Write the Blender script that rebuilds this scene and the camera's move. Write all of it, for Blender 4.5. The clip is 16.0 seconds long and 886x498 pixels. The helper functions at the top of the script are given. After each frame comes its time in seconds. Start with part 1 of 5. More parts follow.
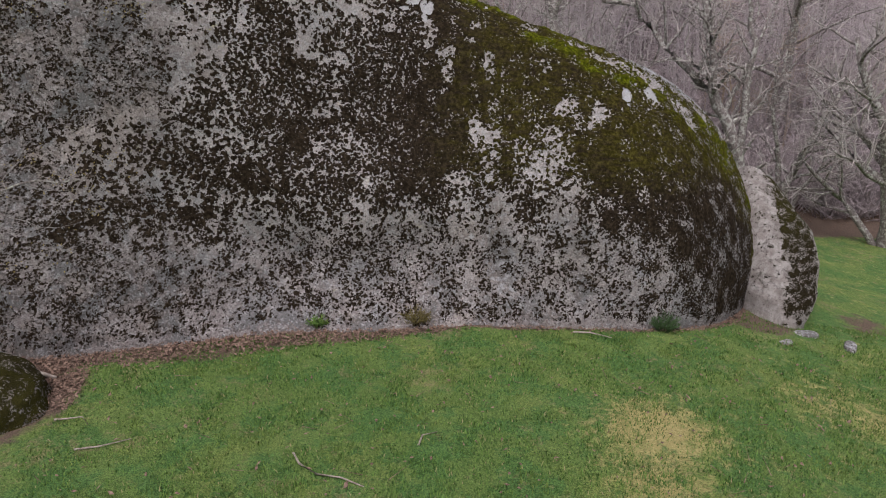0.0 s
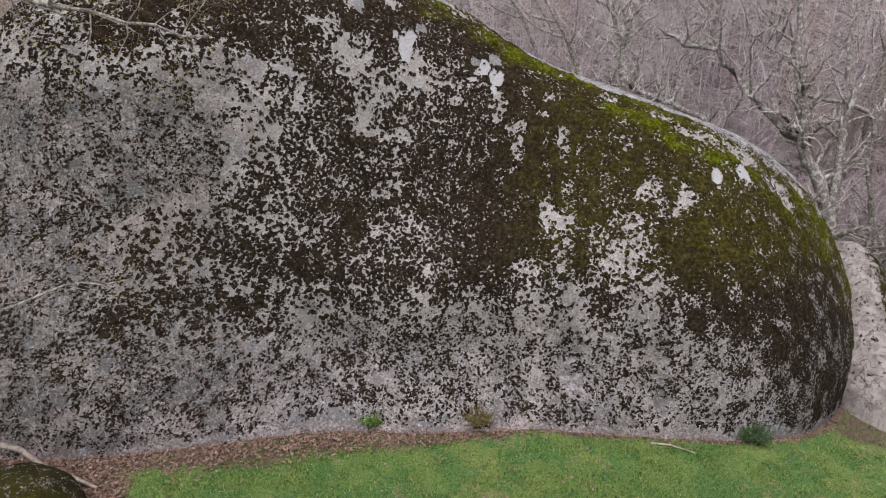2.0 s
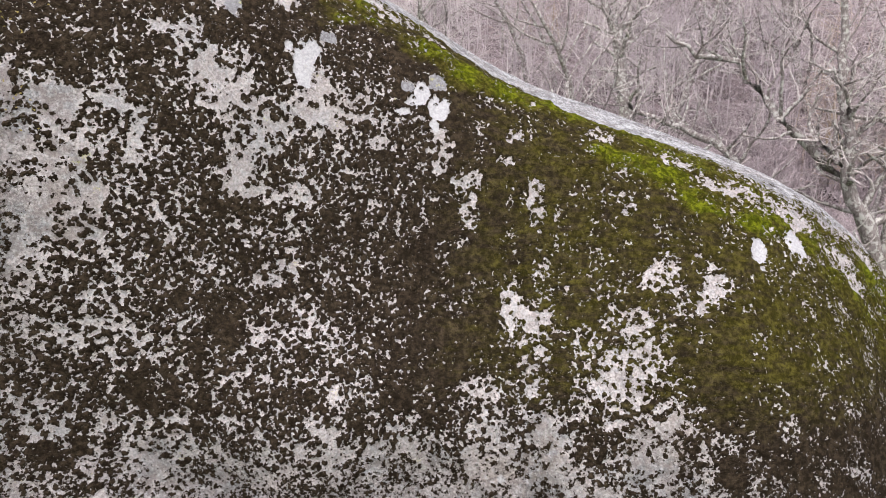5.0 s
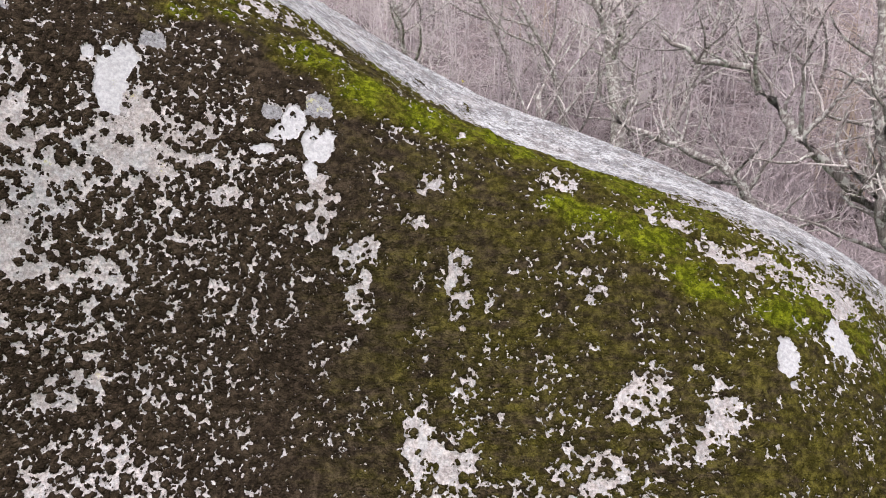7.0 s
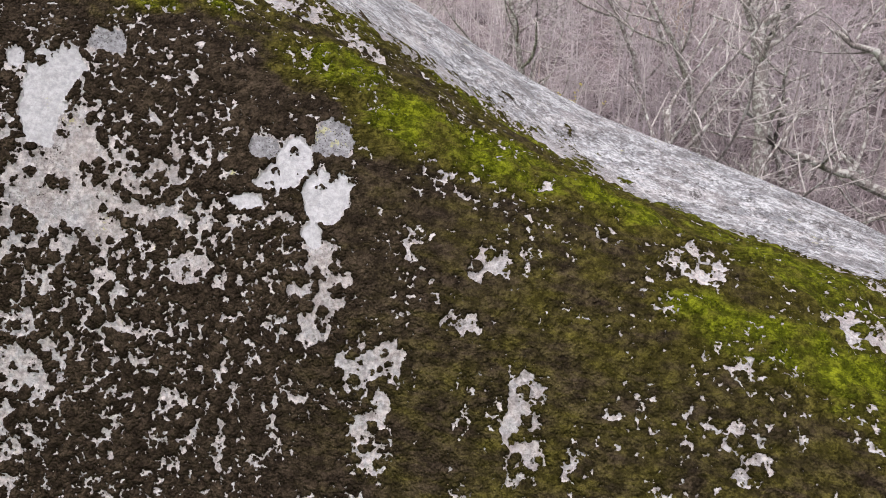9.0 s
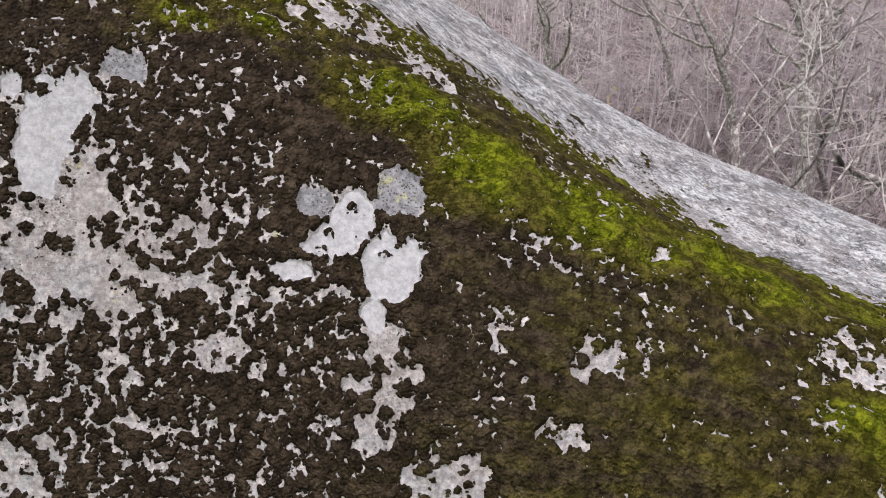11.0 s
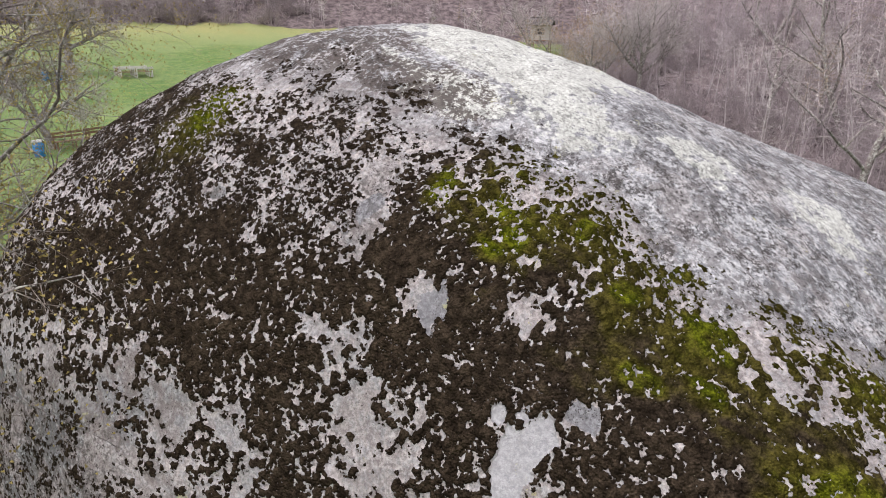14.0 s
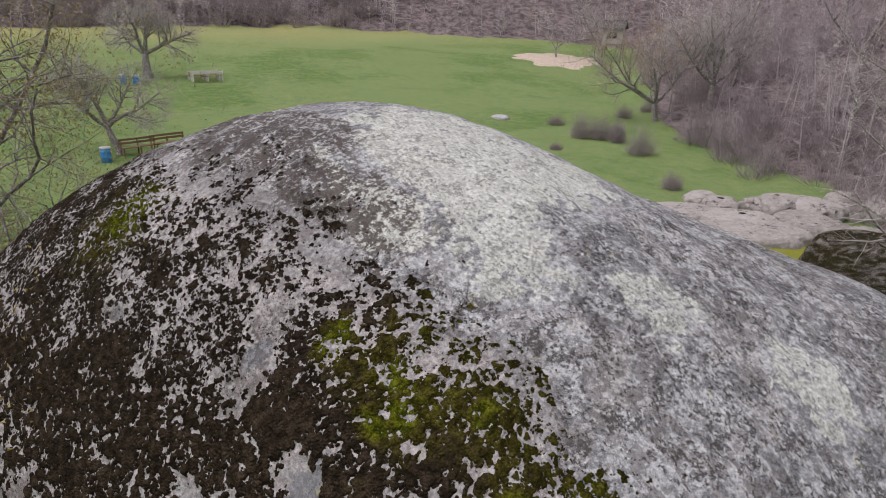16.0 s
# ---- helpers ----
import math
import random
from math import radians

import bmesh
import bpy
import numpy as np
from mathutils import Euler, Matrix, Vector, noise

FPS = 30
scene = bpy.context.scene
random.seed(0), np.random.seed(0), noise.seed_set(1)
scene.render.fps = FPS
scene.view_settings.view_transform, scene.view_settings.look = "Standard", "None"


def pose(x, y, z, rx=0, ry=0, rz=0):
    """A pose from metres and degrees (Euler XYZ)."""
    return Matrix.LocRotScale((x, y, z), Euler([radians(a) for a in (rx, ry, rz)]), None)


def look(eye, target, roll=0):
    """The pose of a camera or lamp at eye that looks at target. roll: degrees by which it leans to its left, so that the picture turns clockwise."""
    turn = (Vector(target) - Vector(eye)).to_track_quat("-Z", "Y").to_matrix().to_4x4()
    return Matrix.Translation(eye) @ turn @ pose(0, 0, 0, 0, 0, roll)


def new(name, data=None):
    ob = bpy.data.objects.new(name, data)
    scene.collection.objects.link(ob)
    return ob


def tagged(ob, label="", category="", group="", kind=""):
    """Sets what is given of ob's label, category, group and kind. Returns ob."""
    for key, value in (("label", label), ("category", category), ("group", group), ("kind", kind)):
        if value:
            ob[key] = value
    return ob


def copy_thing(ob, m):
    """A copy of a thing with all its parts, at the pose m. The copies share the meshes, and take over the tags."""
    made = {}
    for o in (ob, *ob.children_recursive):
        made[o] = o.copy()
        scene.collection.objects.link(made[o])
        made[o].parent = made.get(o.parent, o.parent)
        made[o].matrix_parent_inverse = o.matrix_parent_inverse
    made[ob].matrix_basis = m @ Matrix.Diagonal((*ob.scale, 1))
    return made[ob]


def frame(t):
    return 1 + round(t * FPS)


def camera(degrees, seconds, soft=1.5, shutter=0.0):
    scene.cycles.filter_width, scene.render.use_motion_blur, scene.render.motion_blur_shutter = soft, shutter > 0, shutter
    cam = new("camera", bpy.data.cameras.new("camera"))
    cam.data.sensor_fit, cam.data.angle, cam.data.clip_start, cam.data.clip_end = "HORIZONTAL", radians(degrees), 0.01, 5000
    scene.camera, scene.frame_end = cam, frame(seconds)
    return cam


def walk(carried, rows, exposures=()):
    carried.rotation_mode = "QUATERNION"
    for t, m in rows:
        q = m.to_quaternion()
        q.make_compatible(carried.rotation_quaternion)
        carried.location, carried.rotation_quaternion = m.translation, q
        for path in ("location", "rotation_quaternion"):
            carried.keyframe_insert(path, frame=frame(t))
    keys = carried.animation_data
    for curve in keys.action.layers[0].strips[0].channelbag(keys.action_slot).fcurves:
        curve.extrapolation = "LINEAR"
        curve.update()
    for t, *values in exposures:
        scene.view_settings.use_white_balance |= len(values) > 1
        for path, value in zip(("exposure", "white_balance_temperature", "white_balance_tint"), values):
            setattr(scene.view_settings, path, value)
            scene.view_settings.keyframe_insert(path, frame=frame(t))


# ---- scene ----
cam = camera(67.15, 16.0, soft=1.0)
# seconds, eye x, y, z, yaw, pitch, roll
ROWS = [
    (0.0, 0.000, 0.000, 5.600, -0.00, -18.42, -0.02),
    (0.5, -0.051, 0.152, 6.039, 1.64, -18.48, -0.06),
    (1.0, -0.129, 0.434, 6.397, 3.13, -18.56, -0.04),
    (1.5, -0.223, 0.864, 6.652, 4.09, -18.60, -0.04),
    (2.0, -0.293, 1.406, 6.809, 4.48, -18.59, -0.04),
    (2.5, -0.331, 1.996, 6.865, 4.46, -18.62, 0.02),
    (3.0, -0.342, 2.593, 6.864, 4.57, -18.53, -0.04),
    (3.5, -0.287, 3.215, 6.856, 4.68, -18.41, -0.10),
    (3.7, -0.244, 3.466, 6.857, 4.67, -18.38, -0.12),
    (5.8, 0.771, 6.320, 6.829, 4.00, -18.20, -0.03),
    (6.0, 0.856, 6.596, 6.835, 3.96, -18.25, 0.01),
    (6.5, 1.020, 7.275, 6.845, 3.96, -18.33, 0.02),
    (7.0, 1.120, 7.923, 6.838, 4.46, -18.37, -0.01),
    (7.5, 1.221, 8.551, 6.845, 5.90, -18.46, -0.06),
    (8.0, 1.257, 9.146, 6.836, 8.79, -18.38, -0.21),
    (8.5, 1.222, 9.636, 6.838, 12.28, -18.32, -0.25),
    (8.7, 1.227, 9.766, 6.831, 14.01, -18.40, -0.46),
    (10.8, 0.685, 10.620, 6.903, 15.71, -18.99, 0.72),
    (11.0, 0.653, 10.641, 6.965, 16.07, -19.04, 0.72),
    (11.5, 0.606, 10.675, 7.198, 22.18, -19.16, 0.39),
    (12.0, 0.583, 10.653, 7.479, 32.94, -19.01, -0.02),
    (12.5, 0.546, 10.614, 7.803, 43.61, -18.88, -0.23),
    (13.0, 0.499, 10.595, 8.145, 47.24, -18.73, -0.21),
    (13.5, 0.450, 10.620, 8.437, 48.48, -18.46, -0.08),
    (14.0, 0.360, 10.709, 8.734, 51.21, -18.37, -0.02),
    (14.5, 0.308, 10.920, 9.055, 54.35, -18.42, -0.01),
    (15.0, 0.272, 11.138, 9.283, 56.18, -18.43, 0.01),
    (15.5, 0.239, 11.514, 9.381, 56.51, -18.44, 0.08),
    (16.0, 0.224, 12.045, 9.413, 57.36, -18.47, 0.11),
]
EXPOSURES = [(t, e, 6600, 18) for t, e in ((0.0, 0.42), (1.0, 0.58), (2.5, 0.87), (3.5, 1.2), (6.0, 1.4), (8.5, 1.2), (11.5, 1.05), (12.5, 1.0), (13.5, 1.05), (14.5, 0.78), (16.0, 0.37))]
walk(cam, [(t, pose(x, y, z, 90 + pitch, -roll, yaw)) for t, x, y, z, yaw, pitch, roll in ROWS], EXPOSURES)

# ---- overcast daylight ----
SUN_EL, SUN_AZ = 66.0, 195.0
world = bpy.data.worlds.new("world")
scene.world = world
world.use_nodes = True
wn = world.node_tree
for n in list(wn.nodes):
    wn.nodes.remove(n)
sky = wn.nodes.new("ShaderNodeTexSky")
sky.sky_type, sky.sun_disc = "NISHITA", False
sky.sun_elevation, sky.sun_rotation = radians(SUN_EL), radians(SUN_AZ)
sky.dust_density, sky.air_density = 3.0, 1.0
pale = wn.nodes.new("ShaderNodeHueSaturation")
pale.inputs["Saturation"].default_value = 0.16
bg = wn.nodes.new("ShaderNodeBackground")
bg.inputs["Strength"].default_value = 0.13
wo = wn.nodes.new("ShaderNodeOutputWorld")
wn.links.new(sky.outputs[0], pale.inputs["Color"])
wn.links.new(pale.outputs[0], bg.inputs["Color"])
wn.links.new(bg.outputs[0], wo.inputs["Surface"])
sun = new("sun", bpy.data.lights.new("sun", "SUN"))
sun.data.energy, sun.data.angle, sun.data.color = 0.9, radians(50), (1.0, 0.96, 0.92)
_e, _a = radians(SUN_EL), radians(SUN_AZ)
sun.matrix_world = look((0, 0, 40), (-math.sin(_a) * math.cos(_e), -math.cos(_a) * math.cos(_e), 40 - math.sin(_e)))

# ---- noise on arrays ----


def hash01(ix, iy, iz, k):
    h = (ix * 374761393 + iy * 668265263 + iz * 2147483647 + k * 1274126177).astype(np.int64)
    h = (h ^ (h >> 13)) * 1274126177 & 0xFFFFFFFF
    h = (h ^ (h >> 16)) * 2246822519 & 0xFFFFFFFF
    h = h ^ (h >> 15)
    return (h & 0xFFFFFF) / float(0x1000000)


def value_noise(p, k=0):
    """Smooth noise in -1..1 at points p (n, 3)."""
    i = np.floor(p).astype(np.int64)
    f = p - i
    f = f * f * f * (f * (f * 6 - 15) + 10)
    out = 0.0
    for dx in (0, 1):
        for dy in (0, 1):
            for dz in (0, 1):
                w = (f[:, 0] if dx else 1 - f[:, 0]) * (f[:, 1] if dy else 1 - f[:, 1]) * (f[:, 2] if dz else 1 - f[:, 2])
                out = out + w * hash01(i[:, 0] + dx, i[:, 1] + dy, i[:, 2] + dz, k)
    return out * 2 - 1


def fbm(p, octaves=4, k=0):
    out, a, s = 0.0, 1.0, 0.0
    for o in range(octaves):
        out = out + a * value_noise(p * 2.0 ** o + 17.3 * o, k + o)
        s, a = s + a, a * 0.5
    return out / s


def cushions(p, cell, cover, k=0):
    """Round tufts, one a cell, there where their lot falls under cover: over 0 inside a tuft, in cells."""
    q = p / cell
    i = np.floor(q).astype(np.int64)
    best = np.full(len(p), -1.0)
    for dx in (-1, 0, 1):
        for dy in (-1, 0, 1):
            for dz in (-1, 0, 1):
                jx, jy, jz = i[:, 0] + dx, i[:, 1] + dy, i[:, 2] + dz
                d2 = (q[:, 0] - jx - hash01(jx, jy, jz, k)) ** 2 + (q[:, 1] - jy - hash01(jx, jy, jz, k + 1)) ** 2 + (q[:, 2] - jz - hash01(jx, jy, jz, k + 2)) ** 2
                r = np.clip((cover - hash01(jx, jy, jz, k + 3)) * 2.4, -0.6, 0.42) + 0.34
                best = np.maximum(best, r - np.sqrt(d2))
    return best


def smooth(x, a, b):
    t = np.clip((x - a) / (b - a), 0, 1)
    return t * t * (3 - 2 * t)


# ---- materials ----


class Nodes:
    """A node material in the making."""

    def __init__(self, name):
        self.mat = bpy.data.materials.new(name)
        self.mat.use_nodes = True
        self.t = self.mat.node_tree
        self.bsdf = self.t.nodes["Principled BSDF"]
        self.out = self.t.nodes["Material Output"]
        self.coord = self.t.nodes.new("ShaderNodeNewGeometry").outputs["Position"]

    def node(self, kind, **values):
        n = self.t.nodes.new(kind)
        for key, v in values.items():
            self.put(n, key, v)
        return n

    def put(self, n, key, v):
        socket = n.inputs[key.replace("_", " ")] if not isinstance(key, int) else n.inputs[key]
        if isinstance(v, bpy.types.NodeSocket):
            self.t.links.new(v, socket)
        else:
            socket.default_value = v

    def noise(self, scale, detail=4.0, rough=0.55, at=None, stretch=None):
        at = at or self.coord
        if stretch:
            m = self.node("ShaderNodeMapping", Vector=at, Scale=stretch)
            at = m.outputs[0]
        return self.node("ShaderNodeTexNoise", Vector=at, Scale=scale, Detail=detail, Roughness=rough).outputs["Fac"]

    def cells(self, scale, out="Distance"):
        return self.node("ShaderNodeTexVoronoi", Vector=self.coord, Scale=scale).outputs[out]

    def step(self, v, a, b, lo=0.0, hi=1.0):
        n = self.t.nodes.new("ShaderNodeMapRange")
        n.interpolation_type = "SMOOTHSTEP"
        for j, x in enumerate((v, a, b, lo, hi)):
            self.put(n, j, x)
        return n.outputs[0]

    def math(self, op, a, b=0.0):
        n = self.t.nodes.new("ShaderNodeMath")
        n.operation = op
        self.put(n, 0, a), self.put(n, 1, b)
        return n.outputs[0]

    def mix(self, f, a, b, blend="MIX"):
        n = self.t.nodes.new("ShaderNodeMix")
        n.data_type, n.blend_type = "RGBA", blend
        for j, x in ((0, f), (6, a), (7, b)):
            if isinstance(x, tuple):
                x = (*x[:3], 1.0)
            self.put(n, j, x)
        return n.outputs[2]

    def done(self, color, rough=0.9, bump=None, depth=0.01, metal=0.0, gloss=0.25):
        if isinstance(color, tuple):
            color = (*color[:3], 1.0)
        self.put(self.bsdf, "Base Color", color)
        self.put(self.bsdf, "Roughness", rough)
        self.put(self.bsdf, "Metallic", metal)
        self.put(self.bsdf, "Specular IOR Level", gloss)
        if bump is not None:
            b = self.node("ShaderNodeBump", Height=bump, Strength=1.0, Distance=depth)
            self.put(self.bsdf, "Normal", b.outputs[0])
        return self.mat


def rock_material():
    m = Nodes("lichened_granite")
    at = m.node("ShaderNodeAttribute")
    at.attribute_name = "growth"
    sep = m.node("ShaderNodeSeparateColor", Color=at.outputs["Color"])
    moss, green, bare, clean = sep.outputs[0], sep.outputs[1], sep.outputs[2], at.outputs["Alpha"]
    at2 = m.node("ShaderNodeAttribute")
    at2.attribute_name = "crust"
    sep2 = m.node("ShaderNodeSeparateColor", Color=at2.outputs["Color"])
    crown, mint, grey, finer = sep2.outputs[0], sep2.outputs[1], sep2.outputs[2], at2.outputs["Alpha"]
    # granite and its crust lichens
    grain, crumb, spots, fields = m.noise(130, 3, 0.75), m.noise(38, 4, 0.7), m.noise(9, 5, 0.7), m.noise(1.7, 4, 0.65)
    chips = m.noise(17, 6, 0.72)
    stone = m.mix(m.step(grain, 0.3, 0.7), (0.15, 0.13, 0.127), (0.34, 0.31, 0.30))
    crust = m.mix(m.step(crumb, 0.35, 0.65), (0.22, 0.20, 0.195), (0.45, 0.43, 0.43))
    stone = m.mix(m.step(spots, 0.42, 0.58), stone, crust)
    blue = m.mix(m.step(crumb, 0.3, 0.7), (0.20, 0.22, 0.235), (0.44, 0.46, 0.475))
    drift = m.math("ADD", m.math("MULTIPLY", fields, 0.6), m.math("MULTIPLY", spots, 0.4))
    stone = m.mix(m.math("MULTIPLY", m.step(drift, 0.49, 0.57), 0.8), stone, blue)
    tan = m.step(m.noise(1.1, 4, 0.6), 0.52, 0.66)
    stone = m.mix(m.math("MULTIPLY", tan, 0.35), stone, (0.33, 0.27, 0.225))
    # pinkish crust round the moss, with paler scabs and cracked bits
    beige = m.mix(m.step(crumb, 0.3, 0.7), (0.21, 0.193, 0.19), (0.62, 0.58, 0.57))
    beige = m.mix(m.math("MULTIPLY", m.step(chips, 0.50, 0.54), 0.8), beige, m.mix(m.step(crumb, 0.3, 0.7), (0.29, 0.295, 0.305), (0.55, 0.555, 0.57)))
    beige = m.mix(m.math("MULTIPLY", m.step(m.noise(11, 6, 0.7), 0.57, 0.60), 0.6), beige, (0.27, 0.255, 0.26))
    stone = m.mix(m.math("MULTIPLY", clean, 0.92), stone, beige)
    # smooth white plates
    white = m.mix(m.step(crumb, 0.3, 0.7), (0.31, 0.315, 0.33), (0.49, 0.495, 0.515))
    white = m.mix(m.math("MULTIPLY", m.step(chips, 0.42, 0.46, 1.0, 0.0), 0.35), white, (0.30, 0.295, 0.30))
    b = m.math("ADD", bare, m.math("MULTIPLY", m.math("SUBTRACT", spots, 0.5), m.step(bare, 0.02, 0.4, 0.0, 1.2)))
    stone = m.mix(m.math("MULTIPLY", m.step(b, 0.35, 0.55), m.step(crown, 0.2, 0.8, 1.0, 0.0)), stone, white)
    # the weathered crown: grey-blue skin, dark pits, mint and white rosettes
    skin = m.mix(m.step(grain, 0.3, 0.7), (0.11, 0.115, 0.122), (0.30, 0.31, 0.325))
    pale = m.mix(m.step(crumb, 0.3, 0.7), (0.30, 0.315, 0.33), (0.62, 0.635, 0.65))
    cloud = m.math("ADD", m.math("MULTIPLY", m.noise(3.1, 5, 0.68), 0.45), m.math("MULTIPLY", chips, 0.55))
    top = m.mix(m.step(cloud, 0.44, 0.54), skin, pale)
    rose = m.mix(m.step(crumb, 0.3, 0.7), (0.29, 0.265, 0.26), (0.55, 0.515, 0.50))
    top = m.mix(m.math("MULTIPLY", m.step(m.math("ADD", m.math("MULTIPLY", fields, 0.5), m.math("MULTIPLY", spots, 0.5)), 0.50, 0.55), m.step(mint, 0.1, 0.5, 0.40, 0.1)), top, rose)
    minty = m.mix(m.step(crumb, 0.3, 0.7), (0.47, 0.495, 0.455), (0.76, 0.785, 0.735))
    t = m.math("ADD", mint, m.math("ADD", m.math("MULTIPLY", m.math("SUBTRACT", m.noise(6.0, 6, 0.72), 0.5), 2.2), m.math("MULTIPLY", m.math("SUBTRACT", chips, 0.5), 0.9)))
    top = m.mix(m.math("MULTIPLY", m.step(t, 0.50, 0.62), 0.9), top, minty)
    dusk = m.step(m.math("ADD", m.math("MULTIPLY", m.noise(13, 6, 0.75), 0.7), m.math("MULTIPLY", m.noise(2.2, 4, 0.6), 0.3)), 0.505, 0.535)
    top = m.mix(m.math("MULTIPLY", dusk, m.step(mint, 0.05, 0.45, 0.62, 0.15)), top, m.mix(m.step(grain, 0.3, 0.7), (0.085, 0.08, 0.08), (0.20, 0.19, 0.19)))
    top = m.mix(m.math("MULTIPLY", m.step(m.cells(33), 0.10, 0.17, 1.0, 0.0), m.step(m.noise(4, 3, 0.6), 0.45, 0.6, 0.0, 0.8)), top, (0.72, 0.73, 0.73))
    umber = m.mix(m.step(grain, 0.3, 0.7), (0.040, 0.033, 0.029), (0.135, 0.112, 0.10))
    mottle = m.math("ADD", m.math("MULTIPLY", m.noise(26, 7, 0.75), 0.6), m.math("MULTIPLY", m.noise(5.5, 5, 0.7), 0.4))
    top = m.mix(m.math("MULTIPLY", m.step(m.math("ADD", mottle, m.math("MULTIPLY", bare, 0.075)), 0.535, 0.575), m.step(bare, 0.1, 0.6, 0.0, 0.9)), top, umber)
    stone = m.mix(crown, stone, top)
    slate = m.mix(m.step(crumb, 0.3, 0.7), (0.20, 0.205, 0.22), (0.36, 0.365, 0.385))
    stone = m.mix(m.step(m.math("ADD", grey, m.math("MULTIPLY", m.math("SUBTRACT", chips, 0.5), 0.8)), 0.45, 0.52), stone, slate)
    yellow = m.math("MULTIPLY", m.step(m.noise(3.3, 6, 0.75), 0.63, 0.66), m.step(m.noise(26, 4, 0.7), 0.5, 0.55))
    stone = m.mix(m.math("MULTIPLY", yellow, m.step(finer, 0.0, 1.0, 0.6, 0.2)), stone, (0.50, 0.49, 0.20))
    # black specks of small growths and pits
    f1 = m.step(m.cells(62), 0.20, 0.34, 1.0, 0.0)
    f2 = m.step(m.math("ADD", m.math("MULTIPLY", m.noise(24, 5, 0.75), 0.65), m.math("MULTIPLY", fields, 0.35)), 0.475, 0.525)
    fleck = m.math("MULTIPLY", f1, m.step(m.noise(2.6, 4, 0.65), 0.40, 0.55))
    fleck = m.math("MAXIMUM", m.math("MULTIPLY", fleck, 0.9), m.math("MULTIPLY", f2, m.step(finer, 0.0, 1.0, 0.35, 0.80)))
    fleck = m.math("MULTIPLY", fleck, m.step(b, 0.4, 0.7, 1.0, 0.06))
    fleck = m.math("MULTIPLY", fleck, m.step(clean, 0.0, 1.0, 1.0, 0.30))
    pits = m.step(m.math("ADD", m.math("MULTIPLY", m.noise(36, 6, 0.78), 0.7), m.math("MULTIPLY", m.noise(6, 4, 0.6), 0.3)), 0.53, 0.56)
    fleck = m.math("ADD", m.math("MULTIPLY", fleck, m.math("SUBTRACT", 1.0, crown)), m.math("MULTIPLY", m.math("MULTIPLY", pits, crown), m.step(mint, 0.05, 0.5, 0.9, 0.5)))
    stone = m.mix(m.math("MULTIPLY", fleck, 0.88), stone, (0.060, 0.053, 0.051))
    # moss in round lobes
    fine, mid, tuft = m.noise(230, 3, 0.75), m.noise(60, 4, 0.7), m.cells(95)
    lobe, bead = m.cells(27), m.cells(58)
    edge = m.math("ADD", moss, m.math("MULTIPLY", m.math("SUBTRACT", 0.46, lobe), 0.30))
    edge = m.math("ADD", edge, m.math("MULTIPLY", m.math("SUBTRACT", 0.46, bead), m.step(finer, 0.0, 1.0, 0.16, 0.22)))
    edge = m.math("ADD", edge, m.math("MULTIPLY", m.math("SUBTRACT", m.noise(27, 7, 0.72), 0.5), m.step(finer, 0.0, 1.0, 0.16, 0.62)))
    edge = m.math("ADD", edge, m.math("MULTIPLY", m.math("SUBTRACT", m.noise(90, 4, 0.7), 0.5), m.step(finer, 0.0, 1.0, 0.12, 0.36)))
    mask = m.step(edge, 0.488, 0.512)
    comb = m.node("ShaderNodeMapping", Vector=m.coord, Rotation=(0.0, 0.55, 0.25), Scale=(0.28, 1.0, 1.0)).outputs[0]
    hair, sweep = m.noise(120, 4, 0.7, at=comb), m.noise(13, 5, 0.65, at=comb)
    # lit paints tuft tops lighter and seams darker, as light would, plus mottling
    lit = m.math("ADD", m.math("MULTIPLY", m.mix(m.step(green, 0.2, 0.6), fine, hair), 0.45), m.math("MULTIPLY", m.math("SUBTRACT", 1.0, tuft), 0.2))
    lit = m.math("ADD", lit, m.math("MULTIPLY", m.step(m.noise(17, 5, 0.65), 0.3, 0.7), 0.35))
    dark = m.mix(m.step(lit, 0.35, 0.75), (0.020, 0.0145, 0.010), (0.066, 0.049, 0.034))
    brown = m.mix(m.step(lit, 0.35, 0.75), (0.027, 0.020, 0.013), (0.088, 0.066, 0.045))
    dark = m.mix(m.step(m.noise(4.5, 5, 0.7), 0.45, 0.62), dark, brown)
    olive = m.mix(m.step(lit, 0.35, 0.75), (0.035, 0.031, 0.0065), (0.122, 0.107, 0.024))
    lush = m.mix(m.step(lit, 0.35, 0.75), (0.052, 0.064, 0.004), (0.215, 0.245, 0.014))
    swing = m.math("ADD", m.math("MULTIPLY", m.math("SUBTRACT", sweep, 0.5), 1.5), m.math("MULTIPLY", m.math("SUBTRACT", m.noise(5.0, 4, 0.65), 0.5), 0.7))
    tone = m.math("ADD", green, m.math("MULTIPLY", swing, m.step(green, 0.0, 0.5, 0.25, 0.8)))
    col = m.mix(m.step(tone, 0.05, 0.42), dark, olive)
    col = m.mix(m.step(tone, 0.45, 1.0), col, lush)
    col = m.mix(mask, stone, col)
    body = m.step(edge, 0.46, 0.70)
    h = m.math("ADD", m.math("MULTIPLY", fine, 0.24), m.math("MULTIPLY", mid, m.math("ADD", 0.4, m.math("MULTIPLY", mask, 0.3))))
    h = m.math("ADD", h, m.math("MULTIPLY", body, 1.5))
    h = m.math("ADD", h, m.math("MULTIPLY", m.math("SUBTRACT", 1.0, tuft), m.math("MULTIPLY", mask, 0.5)))
    h = m.math("ADD", h, m.math("MULTIPLY", m.math("SUBTRACT", 1.0, bead), m.math("MULTIPLY", mask, 0.9)))
